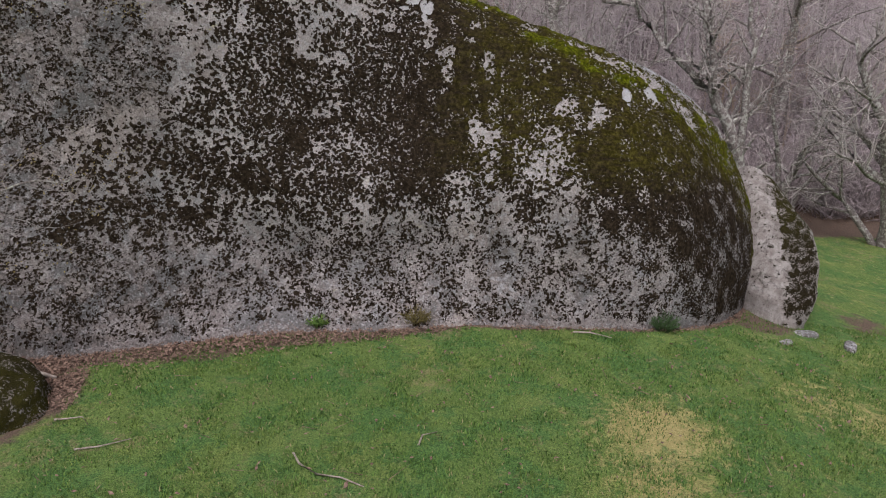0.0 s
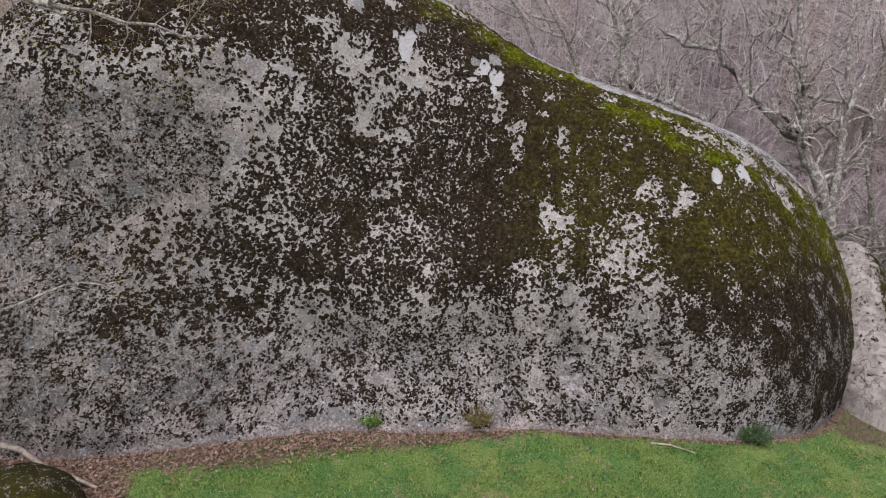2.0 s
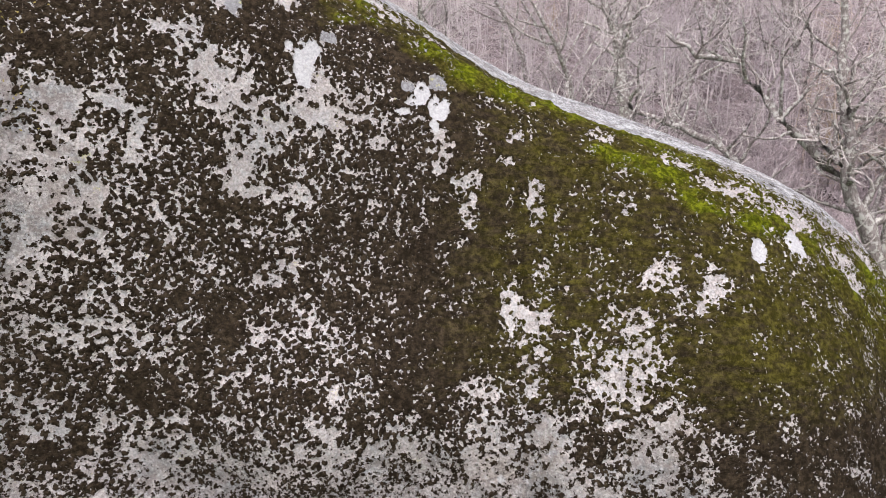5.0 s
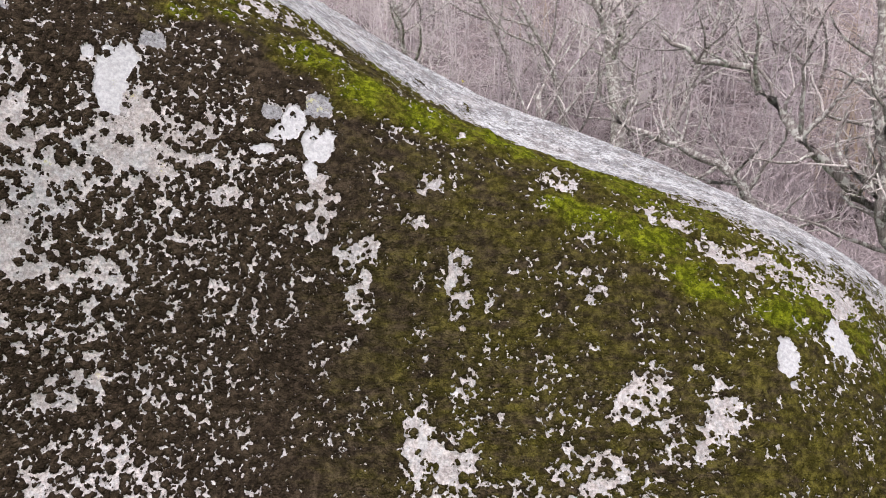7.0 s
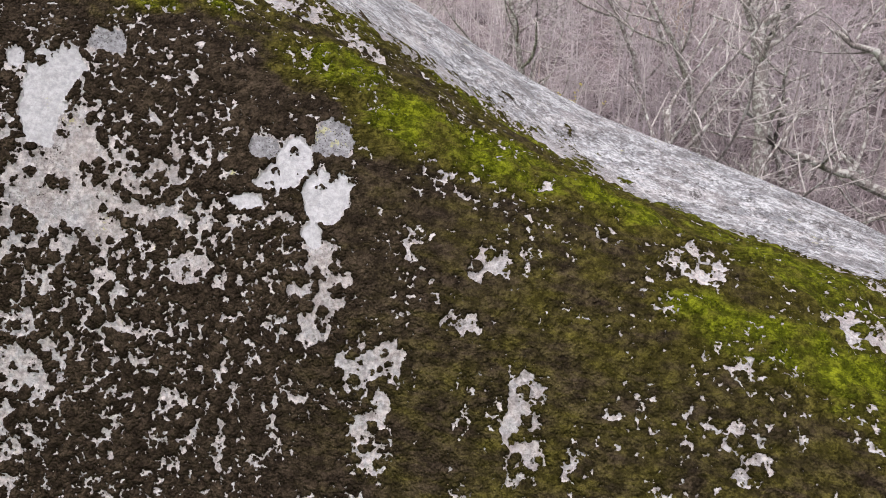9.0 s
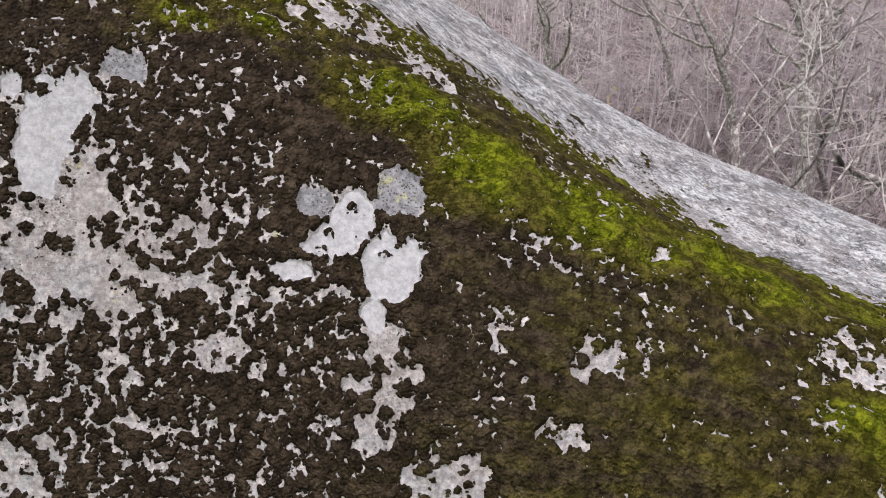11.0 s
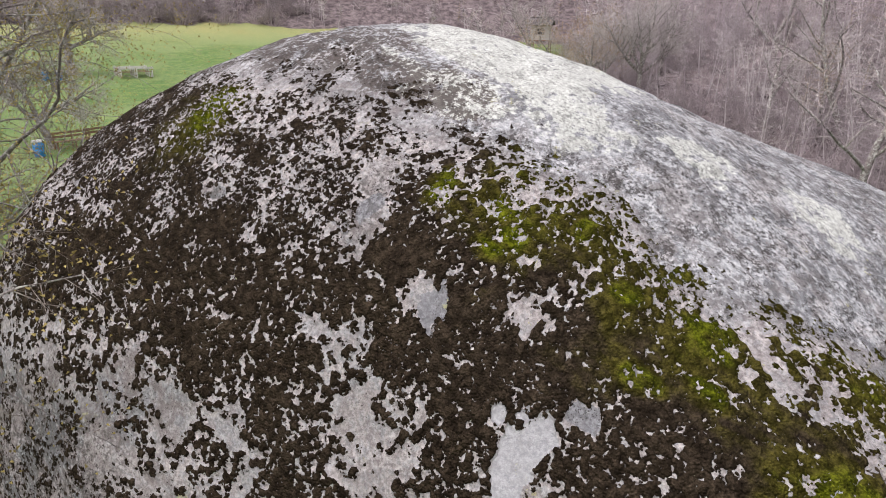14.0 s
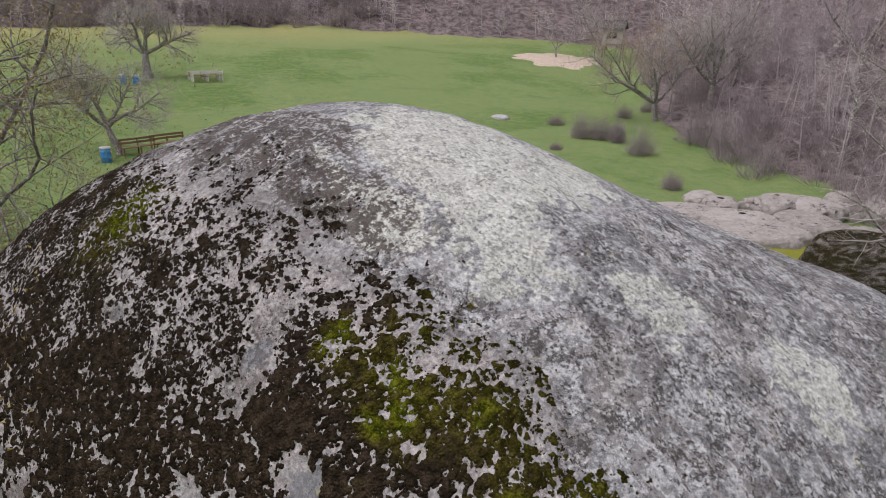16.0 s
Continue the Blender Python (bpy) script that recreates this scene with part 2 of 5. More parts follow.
    h = m.math("ADD", h, m.math("MULTIPLY", m.math("MULTIPLY", sweep, green), m.math("MULTIPLY", mask, 1.6)))
    h = m.math("ADD", h, m.math("MULTIPLY", m.math("ADD", spots, chips), m.step(b, 0.3, 0.8, 0.7, 0.25)))
    h = m.math("SUBTRACT", h, m.math("MULTIPLY", fleck, 0.5))
    gloss = m.step(mask, 0.0, 1.0, 0.25, 0.03)
    return m.done(col, 0.93, h, 0.017, gloss=gloss)


def slab_material():
    """Smooth weathered granite with cracks, and moss where it grows."""
    m = Nodes("smooth_granite")
    at = m.node("ShaderNodeAttribute")
    at.attribute_name = "growth"
    sep = m.node("ShaderNodeSeparateColor", Color=at.outputs["Color"])
    grain, blot, streak = m.noise(90, 4, 0.7), m.noise(5, 6, 0.7), m.noise(4.0, 5, 0.65, stretch=(1.6, 1.6, 0.45))
    stone = m.mix(m.step(grain, 0.3, 0.7), (0.17, 0.15, 0.142), (0.30, 0.272, 0.256))
    stone = m.mix(m.step(blot, 0.42, 0.60), stone, m.mix(m.step(grain, 0.3, 0.7), (0.25, 0.232, 0.224), (0.44, 0.418, 0.405)))
    stone = m.mix(m.math("MULTIPLY", m.step(streak, 0.50, 0.62), 0.55), stone, (0.13, 0.112, 0.102))
    stone = m.mix(m.math("MULTIPLY", sep.outputs[2], m.step(grain, 0.2, 0.7, 0.6, 1.0)), stone, (0.50, 0.47, 0.455))
    crack = m.step(m.math("ABSOLUTE", m.math("SUBTRACT", m.noise(1.7, 4, 0.6), 0.5)), 0.0, 0.007, 1.0, 0.0)
    stone = m.mix(m.math("MULTIPLY", crack, 0.4), stone, (0.045, 0.038, 0.034))
    mask = m.step(m.math("ADD", sep.outputs[0], m.math("MULTIPLY", m.math("SUBTRACT", m.noise(32, 7, 0.75), 0.5), 1.1)), 0.475, 0.525)
    moss = m.mix(m.step(m.noise(180, 3, 0.7), 0.35, 0.7), (0.008, 0.007, 0.004), (0.060, 0.048, 0.028))
    moss = m.mix(sep.outputs[1], moss, m.mix(m.step(m.noise(180, 3, 0.7), 0.35, 0.7), (0.02, 0.022, 0.004), (0.14, 0.14, 0.02)))
    h = m.math("ADD", m.math("MULTIPLY", grain, 0.4), m.math("ADD", m.math("MULTIPLY", blot, 1.5), m.math("MULTIPLY", streak, 2.0)))
    h = m.math("SUBTRACT", h, m.math("MULTIPLY", crack, 1.2))
    h = m.math("ADD", h, m.math("MULTIPLY", mask, m.math("ADD", 0.5, m.noise(45, 4, 0.7))))
    return m.done(m.mix(mask, stone, moss), 0.93, h, 0.02, gloss=m.step(mask, 0.0, 1.0, 0.22, 0.03))


def ground_material():
    m = Nodes("meadow_ground")
    at = m.node("ShaderNodeAttribute")
    at.attribute_name = "cover"
    sep = m.node("ShaderNodeSeparateColor", Color=at.outputs["Color"])
    wood, soil, dry = sep.outputs[0], sep.outputs[1], sep.outputs[2]
    n1, n2, n3 = m.noise(42, 5, 0.75), m.noise(3.2, 5, 0.65), m.noise(0.5, 4, 0.6)
    n4, n5 = m.noise(15, 6, 0.75), m.noise(95, 3, 0.7)
    leaf = m.math("ADD", m.math("MULTIPLY", n1, 0.55), m.math("MULTIPLY", n5, 0.45))
    grass = m.mix(m.step(leaf, 0.38, 0.62), (0.036, 0.075, 0.018), (0.20, 0.31, 0.085))
    lime = m.mix(m.step(leaf, 0.38, 0.62), (0.060, 0.098, 0.022), (0.285, 0.355, 0.105))
    grass = m.mix(m.step(m.math("ADD", m.math("MULTIPLY", n2, 0.6), m.math("ADD", m.math("MULTIPLY", n3, 0.4), m.math("MULTIPLY", dry, 0.10))), 0.46, 0.60), grass, lime)
    clover = m.mix(m.step(leaf, 0.38, 0.62), (0.016, 0.052, 0.014), (0.125, 0.27, 0.075))
    grass = m.mix(m.math("MULTIPLY", m.step(m.noise(1.6, 6, 0.75), 0.47, 0.56), 0.9), grass, clover)
    grass = m.mix(m.math("MULTIPLY", m.step(n4, 0.55, 0.66), 0.5), grass, (0.020, 0.036, 0.012))
    thatch = m.math("MULTIPLY", m.step(m.math("ADD", m.math("MULTIPLY", m.noise(6.0, 6, 0.78), 0.65), m.math("MULTIPLY", m.noise(1.1, 3, 0.6), 0.35)), 0.54, 0.62), 0.6)
    grass = m.mix(thatch, grass, m.mix(m.step(leaf, 0.35, 0.65), (0.12, 0.095, 0.05), (0.36, 0.31, 0.17)))
    straw = m.mix(m.step(n1, 0.3, 0.7), (0.25, 0.21, 0.08), (0.52, 0.46, 0.21))
    d = m.math("ADD", dry, m.math("MULTIPLY", m.math("SUBTRACT", m.noise(5.0, 6, 0.75), 0.5), 1.9))
    grass = m.mix(m.step(d, 0.27, 0.75), grass, straw)
    far_off = m.math("MULTIPLY", m.step(m.noise(0.085, 5, 0.65), 0.36, 0.56), m.step(m.node("ShaderNodeSeparateXYZ", Vector=m.coord).outputs[0], -20.0, -9.0, 0.5, 0.0))
    grass = m.mix(far_off, grass, m.mix(m.step(n1, 0.3, 0.7), (0.13, 0.185, 0.075), (0.31, 0.375, 0.165)))
    velvet = m.mix(m.step(n1, 0.3, 0.7), (0.13, 0.14, 0.015), (0.32, 0.33, 0.05))
    grass = m.mix(m.step(m.math("ADD", at.outputs["Alpha"], m.math("MULTIPLY", m.math("SUBTRACT", n2, 0.5), 0.6)), 0.35, 0.6), grass, velvet)
    litter = m.mix(m.step(n1, 0.3, 0.7), (0.050, 0.034, 0.026), (0.20, 0.145, 0.115))
    litter = m.mix(m.step(m.cells(38, "Distance"), 0.0, 0.5), (0.22, 0.15, 0.11), litter)
    s = m.math("ADD", soil, m.math("MULTIPLY", m.math("SUBTRACT", n2, 0.5), 0.7))
    col = m.mix(m.step(s, 0.38, 0.58), grass, litter)
    far = m.mix(m.step(m.noise(0.9, 6, 0.75), 0.35, 0.65), (0.06, 0.047, 0.05), (0.22, 0.18, 0.183))
    w = m.math("ADD", wood, m.math("MULTIPLY", m.math("SUBTRACT", n3, 0.5), 0.5))
    col = m.mix(m.step(w, 0.4, 0.6), col, far)
    return m.done(col, 0.95, m.math("ADD", n1, m.math("MULTIPLY", n2, 1.5)), 0.028)


def bark_material(name, lo, hi, lichen):
    m = Nodes(name)
    n1, n2 = m.noise(40, 4, 0.7, stretch=(1, 1, 0.3)), m.noise(9, 4, 0.7)
    col = m.mix(m.step(n1, 0.3, 0.7), lo, hi)
    col = m.mix(m.math("MULTIPLY", m.step(n2, 0.5, 0.58), lichen), col, (0.46, 0.46, 0.43))
    return m.done(col, 0.9, n1, 0.02)


def blade_material():
    m = Nodes("grass_blades")
    lot_ = m.t.nodes.new("ShaderNodeNewGeometry").outputs["Random Per Island"]
    field = m.step(m.noise(1.3, 4, 0.65), 0.47, 0.66)
    a = m.mix(lot_, (0.034, 0.085, 0.018), (0.16, 0.29, 0.065))
    b = m.mix(lot_, (0.055, 0.105, 0.022), (0.215, 0.30, 0.072))
    col = m.mix(field, a, b)
    return m.done(m.mix(m.step(lot_, 0.95, 0.97), col, (0.36, 0.31, 0.17)), 0.8)


def far_twig_material():
    """Twigs whose tone drifts from thicket to thicket."""
    m = Nodes("far_twigs")
    n1, n2, n3 = m.noise(0.035, 3, 0.6), m.noise(0.25, 4, 0.65), m.noise(6, 3, 0.7)
    grey = m.mix(m.step(n3, 0.3, 0.7), (0.46, 0.425, 0.425), (0.70, 0.655, 0.65))
    plum = m.mix(m.step(n3, 0.3, 0.7), (0.31, 0.268, 0.285), (0.49, 0.43, 0.455))
    rust = m.mix(m.step(n3, 0.3, 0.7), (0.25, 0.19, 0.14), (0.46, 0.375, 0.29))
    t = m.math("ADD", m.math("MULTIPLY", n1, 0.5), m.math("MULTIPLY", n2, 0.5))
    col = m.mix(m.step(t, 0.42, 0.56), grey, plum)
    col = m.mix(m.step(m.noise(0.11, 3, 0.6), 0.58, 0.68), col, rust)
    return m.done(col, 0.9)


def paint_material(name, lo, hi, scale=20, rough=0.6):
    m = Nodes(name)
    n = m.noise(scale, 5, 0.65)
    return m.done(m.mix(m.step(n, 0.3, 0.7), lo, hi), rough, n, 0.003)


ROCK = rock_material()
SLAB = slab_material()
GROUND = ground_material()
BARK = bark_material("bark_lichened", (0.10, 0.085, 0.08), (0.30, 0.27, 0.26), 0.9)
TWIG = bark_material("twig_bark", (0.32, 0.285, 0.28), (0.62, 0.57, 0.56), 0.5)
BROWNTWIG = bark_material("brown_twigs", (0.13, 0.105, 0.09), (0.34, 0.29, 0.255), 0.35)
FARTWIG = far_twig_material()
BUSH = bark_material("shrub_twigs", (0.22, 0.185, 0.195), (0.46, 0.40, 0.415), 0.0)
WEED = paint_material("dry_weeds", (0.06, 0.05, 0.018), (0.20, 0.165, 0.06))
RUST = paint_material("rusty_buds", (0.26, 0.17, 0.08), (0.46, 0.33, 0.18))
BUD = paint_material("spring_buds", (0.22, 0.17, 0.05), (0.40, 0.33, 0.11))
DRYWOOD = paint_material("weathered_wood", (0.20, 0.17, 0.145), (0.42, 0.37, 0.325))
BROWNWOOD = paint_material("brown_timber", (0.15, 0.085, 0.055), (0.32, 0.20, 0.13))
WHITEPAINT = paint_material("white_paint", (0.55, 0.54, 0.52), (0.78, 0.77, 0.75))
BLUEPAINT = paint_material("blue_paint", (0.03, 0.20, 0.50), (0.06, 0.31, 0.66), 8, 0.45)
SANDY = paint_material("trodden_sand", (0.36, 0.29, 0.23), (0.60, 0.51, 0.43), 3.0, 0.95)
PALEBOARD = paint_material("grey_boards", (0.36, 0.34, 0.33), (0.55, 0.53, 0.51))
ROOF = paint_material("dark_roof", (0.05, 0.045, 0.045), (0.12, 0.10, 0.10))
GLASS = paint_material("dark_pane", (0.015, 0.017, 0.02), (0.04, 0.045, 0.05), 5, 0.15)
DEADLEAF = paint_material("dead_leaves", (0.08, 0.045, 0.035), (0.34, 0.235, 0.185), 25)
BLOSSOM = paint_material("yellow_blossom", (0.42, 0.36, 0.06), (0.66, 0.58, 0.12))
LEAF = paint_material("evergreen_leaf", (0.03, 0.06, 0.02), (0.07, 0.13, 0.05))
GRASSBLADE = blade_material()


def mesh_object(name, verts, faces, material, parent=None, label="", flat=False):
    me = bpy.data.meshes.new(name)
    me.from_pydata([tuple(v) for v in verts], [], [tuple(f) for f in faces])
    me.materials.append(material)
    if not flat:
        me.polygons.foreach_set("use_smooth", [True] * len(me.polygons))
    ob = new(name, me)
    if parent:
        ob.parent = parent
    if label:
        ob["label"] = label
    return ob


def part(name, bm, material, parent, label="", flat=True):
    me = bpy.data.meshes.new(name)
    bm.to_mesh(me)
    bm.free()
    me.materials.append(material)
    if not flat:
        me.polygons.foreach_set("use_smooth", [True] * len(me.polygons))
    ob = new(name, me)
    ob.parent = parent
    if label:
        ob["label"] = label
    return ob


def grid_mesh(name, P, material, attribute=None, data=None, wrap=False, crust=None):
    """A sheet from an array of points (rows, columns, 3)."""
    r, c = P.shape[:2]
    idx = np.arange(r * c).reshape(r, c)
    if wrap:
        idx = np.concatenate([idx, idx[:, :1]], 1)
    q = np.stack([idx[:-1, :-1], idx[:-1, 1:], idx[1:, 1:], idx[1:, :-1]], -1).reshape(-1, 4)
    me = bpy.data.meshes.new(name)
    me.vertices.add(r * c)
    me.vertices.foreach_set("co", P.reshape(-1).astype(np.float32))
    me.loops.add(q.size)
    me.loops.foreach_set("vertex_index", q.reshape(-1).astype(np.int32))
    me.polygons.add(len(q))
    me.polygons.foreach_set("loop_start", (np.arange(len(q)) * 4).astype(np.int32))
    me.update(calc_edges=True)
    me.polygons.foreach_set("use_smooth", np.ones(len(q), bool))
    if attribute:
        a = me.attributes.new(attribute, "FLOAT_COLOR", "POINT")
        if data.shape[1] == 3:
            data = np.concatenate([data, np.ones((len(data), 1))], 1)
        a.data.foreach_set("color", data.reshape(-1).astype(np.float32))
    if crust is not None:
        a = me.attributes.new("crust", "FLOAT_COLOR", "POINT")
        a.data.foreach_set("color", crust.reshape(-1).astype(np.float32))
    me.materials.append(material)
    me.validate()
    return new(name, me)


# ---- the lie of the land ----


def land(x, y):
    """Height of the ground: a lawn that falls to the east, a meadow that climbs west, wooded hills all round."""
    x, y = np.asarray(x, float), np.asarray(y, float)
    e = np.maximum(x - 2, 0)
    z = 0.5 - 0.02 * np.clip(x, -8, 30) - 0.9 * (1 - np.exp(-(e / 5.5) ** 2))
    d = np.maximum(-x - 8, 0)
    z = z + 0.042 * d + 0.045 * np.maximum(d - 33, 0)
    w = woods(x, y)
    z = z + 0.34 * np.clip(w, 0, 110)
    far = np.clip((np.hypot(x, y - 10) - 40) / 60, 0, 1)
    return z + far * (0.30 * np.sin(x / 9 + 1) * np.sin(y / 12) + 0.15 * np.sin(x / 4.1 + y / 5.3))


def woods(x, y):
    """Metres into the woods; under 0 on the open land."""
    north = y - np.interp(x, (-220, -110, -85, -70, -36, -15, 5, 40), (230, 140, 108, 93, 56, 47, 28, 22))
    west = -x - 123 + 0.85 * np.maximum(y - 60, 0)
    east = np.where(x > 0, np.hypot(x, y + 5), -y) - 75
    return np.maximum(np.maximum(north, west), east)


def ground():
    # polar rings round the lawn: fine near, coarse far
    rad = np.concatenate([np.linspace(0, 22, 190), 22 * np.geomspace(1.006, 44, 150)])
    ang = np.linspace(0, 2 * np.pi, 320, endpoint=False)
    cx, cy = 0.0, 10.0
    X = cx + rad[:, None] * np.cos(ang)
    Y = cy + rad[:, None] * np.sin(ang)
    x, y = X.ravel(), Y.ravel()
    q = np.stack([x, y, 0 * x], 1)
    wood = smooth(woods(x, y), -2, 2)
    z = land(x, y) + 0.05 * fbm(q / 1.6, 3, 5) + 0.02 * fbm(q / 0.25, 3, 9) + 0.7 * wood * fbm(q / 4.0, 3, 15)
    P = np.stack([x, y, z], 1)
    # trodden earth along the boulder's foot, and bare straw patches in the lawn
    foot = boulder_gap(P)
    along = np.exp(-((x + 4.5) / 3.2) ** 2)
    soil = np.clip(1.15 - np.abs(foot) / (0.17 + 1.1 * along + 0.25 * np.clip(fbm(q / 0.6, 3, 25), -0.4, 1)), 0, 1) * 0.95
    soil = np.maximum(soil, np.exp(-((x - 6.3) / 0.7) ** 2 - ((y - 12.1) / 0.5) ** 2))
    soil = np.maximum(soil, np.exp(-((x - 8.9) / 0.8) ** 2 - ((y - 12.9) / 0.9) ** 2) * 0.6)
    soil = np.maximum(soil, 0.95 * np.exp(-((x + 6.2) / 1.15) ** 2 - ((y - 8.2) / 1.5) ** 2))
    soil = np.maximum(soil, 0.8 * smooth(y, 18.6, 20.6) * smooth(x, 7.5, 10))
    soil = np.maximum(soil, 0.9 * np.exp(-((x - 6.75) / 0.5) ** 2 - ((y - 12.6) / 0.9) ** 2))
    dry = 0.72 * np.exp(-((x - 2.9) / 1.0) ** 2 - ((y - 7.9) / 0.8) ** 2) + 0.22 * smooth(x, 0.0, 7) + 0.55 * np.exp(-((x - 2.5) / 0.7) ** 2 - ((y - 6.6) / 0.6) ** 2) + 0.3 * np.exp(-((x - 6.3) / 1.2) ** 2 - ((y - 9.0) / 1.0) ** 2)
    dry = dry + 0.4 * smooth(-x, 70, 120) + 0.16 * smooth(-x, 9, 22)
    lime = np.exp(-((x + 13.2) / 2.6) ** 2 - ((y - 38.2) / 2.6) ** 2) + 0.8 * np.exp(-((x + 18.3) / 1.2) ** 2 - ((y - 39.4) / 1.0) ** 2) + 0.8 * np.exp(-((x + 14.4) / 0.8) ** 2 - ((y - 39.8) / 0.8) ** 2)
    ob = grid_mesh("ground", P.reshape(len(rad), len(ang), 3), GROUND, "cover", np.stack([wood, soil, np.clip(dry, 0, 1), np.clip(lime, 0, 1)], 1), wrap=True)
    return tagged(ob, "green meadow with bare earth and leaf litter", "ground", kind="structure")


# ---- the great boulder ----
CENTRE, AXES = np.array((-2.2, 14.2, 1.0)), np.array((8.4, 5.6, 6.9))
# how far the boulder swells (or sinks) in directions spread over the south and the crown
SWELL = np.array((
    0.041, -0.000, -0.086, -0.002, 0.008, 0.032, 0.000, 0.017, 0.021, -0.000, -0.257, 0.001, 0.134, 0.026, -0.001,
    -0.258, -0.018, -0.001, -0.112, 0.003, 0.211, 0.052, -0.001, 0.010, 0.010, 0.004, -0.028, 0.001, -0.169,
    -0.008, -0.002, -0.075, 0.001, -0.020, -0.068, -0.007, -0.015, 0.032, -0.010, 0.102, 0.026, -0.094, 0.072,
    -0.001, -0.094, -0.007, -0.010, -0.045, -0.026, -0.021, 0.026, -0.022, -0.109, 0.068, -0.032, 0.018, -0.024,
    -0.052, 0.045, -0.027, -0.021, 0.027, -0.060, -0.040, 0.010, -0.058, -0.012, 0.171, 0.040, -0.128, -0.163,
    0.056, -0.109, -0.162, 0.193, 0.122, -0.117, 0.100, 0.001, -0.121, -0.010, 0.032, -0.111, -0.181, -0.076,
    0.101, -0.093, 0.098, 0.129, -0.019, 0.127, -0.089, -0.062, 0.009, 0.020, -0.037, 0.035, -0.019
))
_k = np.arange(len(SWELL))
_z = -0.08 + 1.08 * (_k + 0.5) / len(SWELL)
_a = _k * 2.399963
SWELL_DIR = np.stack([np.sqrt(1 - _z * _z) * np.cos(_a), np.sqrt(1 - _z * _z) * np.sin(_a), _z], 1)


def boulder_radius(u):
    return 1 + np.exp(14.0 * (u @ SWELL_DIR.T - 1)) @ SWELL


def boulder_gap(p):
    """About how many metres a point lies outside the boulder."""
    q = (p - CENTRE) / AXES
    n = np.linalg.norm(q, axis=1)
    out = np.full(len(p), 9.0)
    near = n < 2.5
    u = q[near] / np.maximum(n[near], 1e-6)[:, None]
    out[near] = (n[near] - boulder_radius(u)) * np.linalg.norm(u * AXES, axis=1)
    return out


# how much of the rock moss hides: columns by bearing round the boulder, rows upwards, on the face and on the brow over it
FACE_COVER = np.array((
    (0.30, 0.45, 0.30, 0.37, 0.30, 0.34, 0.40, 0.36, 0.37, 0.38, 0.43, 0.65, 0.75, 0.77),
    (0.29, 0.45, 0.30, 0.40, 0.36, 0.43, 0.47, 0.45, 0.47, 0.44, 0.44, 0.77, 0.79, 0.81),
    (0.26, 0.45, 0.30, 0.51, 0.50, 0.51, 0.53, 0.52, 0.56, 0.53, 0.49, 0.86, 0.84, 0.84),
    (0.25, 0.25, 0.26, 0.59, 0.60, 0.58, 0.59, 0.59, 0.64, 0.61, 0.55, 0.87, 0.90, 0.86),
    (0.26, 0.25, 0.25, 0.60, 0.61, 0.64, 0.63, 0.65, 0.75, 0.69, 0.62, 0.84, 0.89, 0.87),
    (0.28, 0.28, 0.26, 0.50, 0.62, 0.69, 0.68, 0.71, 0.84, 0.78, 0.71, 0.74, 0.82, 0.88),
    (0.30, 0.30, 0.28, 0.39, 0.58, 0.71, 0.71, 0.74, 0.87, 0.84, 0.80, 0.79, 0.85, 0.89),
))
BROW_COVER = np.array((
    (0.30, 0.30, 0.28, 0.39, 0.58, 0.71, 0.71, 0.74, 0.87, 0.84, 0.80, 0.79, 0.85, 0.89),
    (0.33, 0.34, 0.32, 0.33, 0.60, 0.72, 0.72, 0.74, 0.85, 0.87, 0.85, 0.87, 0.90, 0.90),
    (0.35, 0.36, 0.48, 0.29, 0.66, 0.71, 0.73, 0.75, 0.83, 0.87, 0.86, 0.89, 0.90, 0.90),
    (0.45, 0.63, 0.49, 0.57, 0.59, 0.69, 0.70, 0.74, 0.80, 0.86, 0.87, 0.90, 0.90, 0.90),
    (0.85, 0.83, 0.80, 0.85, 0.72, 0.68, 0.65, 0.71, 0.76, 0.80, 0.84, 0.92, 0.93, 0.92),
    (0.44, 0.57, 0.65, 0.77, 0.70, 0.63, 0.69, 0.67, 0.60, 0.66, 0.73, 0.84, 0.89, 0.92),
    (0.26, 0.28, 0.41, 0.56, 0.70, 0.83, 0.85, 0.77, 0.80, 0.87, 0.91, 0.94, 0.91, 0.89),
))
# the line where the moss of the face gives way to the pale crown
CROWN_X = (-6.5, -5.3, -4.75, -3.57, -3.05, -2.67, -2.05, -1.71, -1.31, -1.0, -0.7, -0.4, 0.1, 0.8, 1.5, 2.0, 2.5, 3.4, 4.1, 4.7, 6.0)
CROWN_Y = (12.9, 13.05, 13.2, 13.45, 13.6, 13.95, 14.05, 13.95, 14.15, 14.45, 14.95, 15.35, 15.7, 15.75, 15.4, 15.0, 14.65, 14.25, 14.05, 14.2, 14.7)
# patches as place x, y, z, reach across and reach up the slope
# smooth white lichen plates
PLATES = (
    (-1.8, 13.06, 6.61, 0.15, 0.13), (-1.83, 12.98, 6.48, 0.12, 0.15), (-1.82, 12.91, 6.32, 0.08, 0.12), (-1.99, 13.02, 6.67, 0.06, 0.06), (-0.29, 13.19, 5.92, 0.13, 0.15), (-0.34, 13.07, 5.75, 0.06, 0.08),
    (-0.51, 13.25, 6.11, 0.08, 0.15), (-0.59, 13.16, 6.03, 0.11, 0.08), (-0.71, 13.07, 5.92, 0.11, 0.05), (3.45, 12.82, 4.35, 0.12, 0.22), (4.01, 13.2, 4.35, 0.15, 0.18),
)
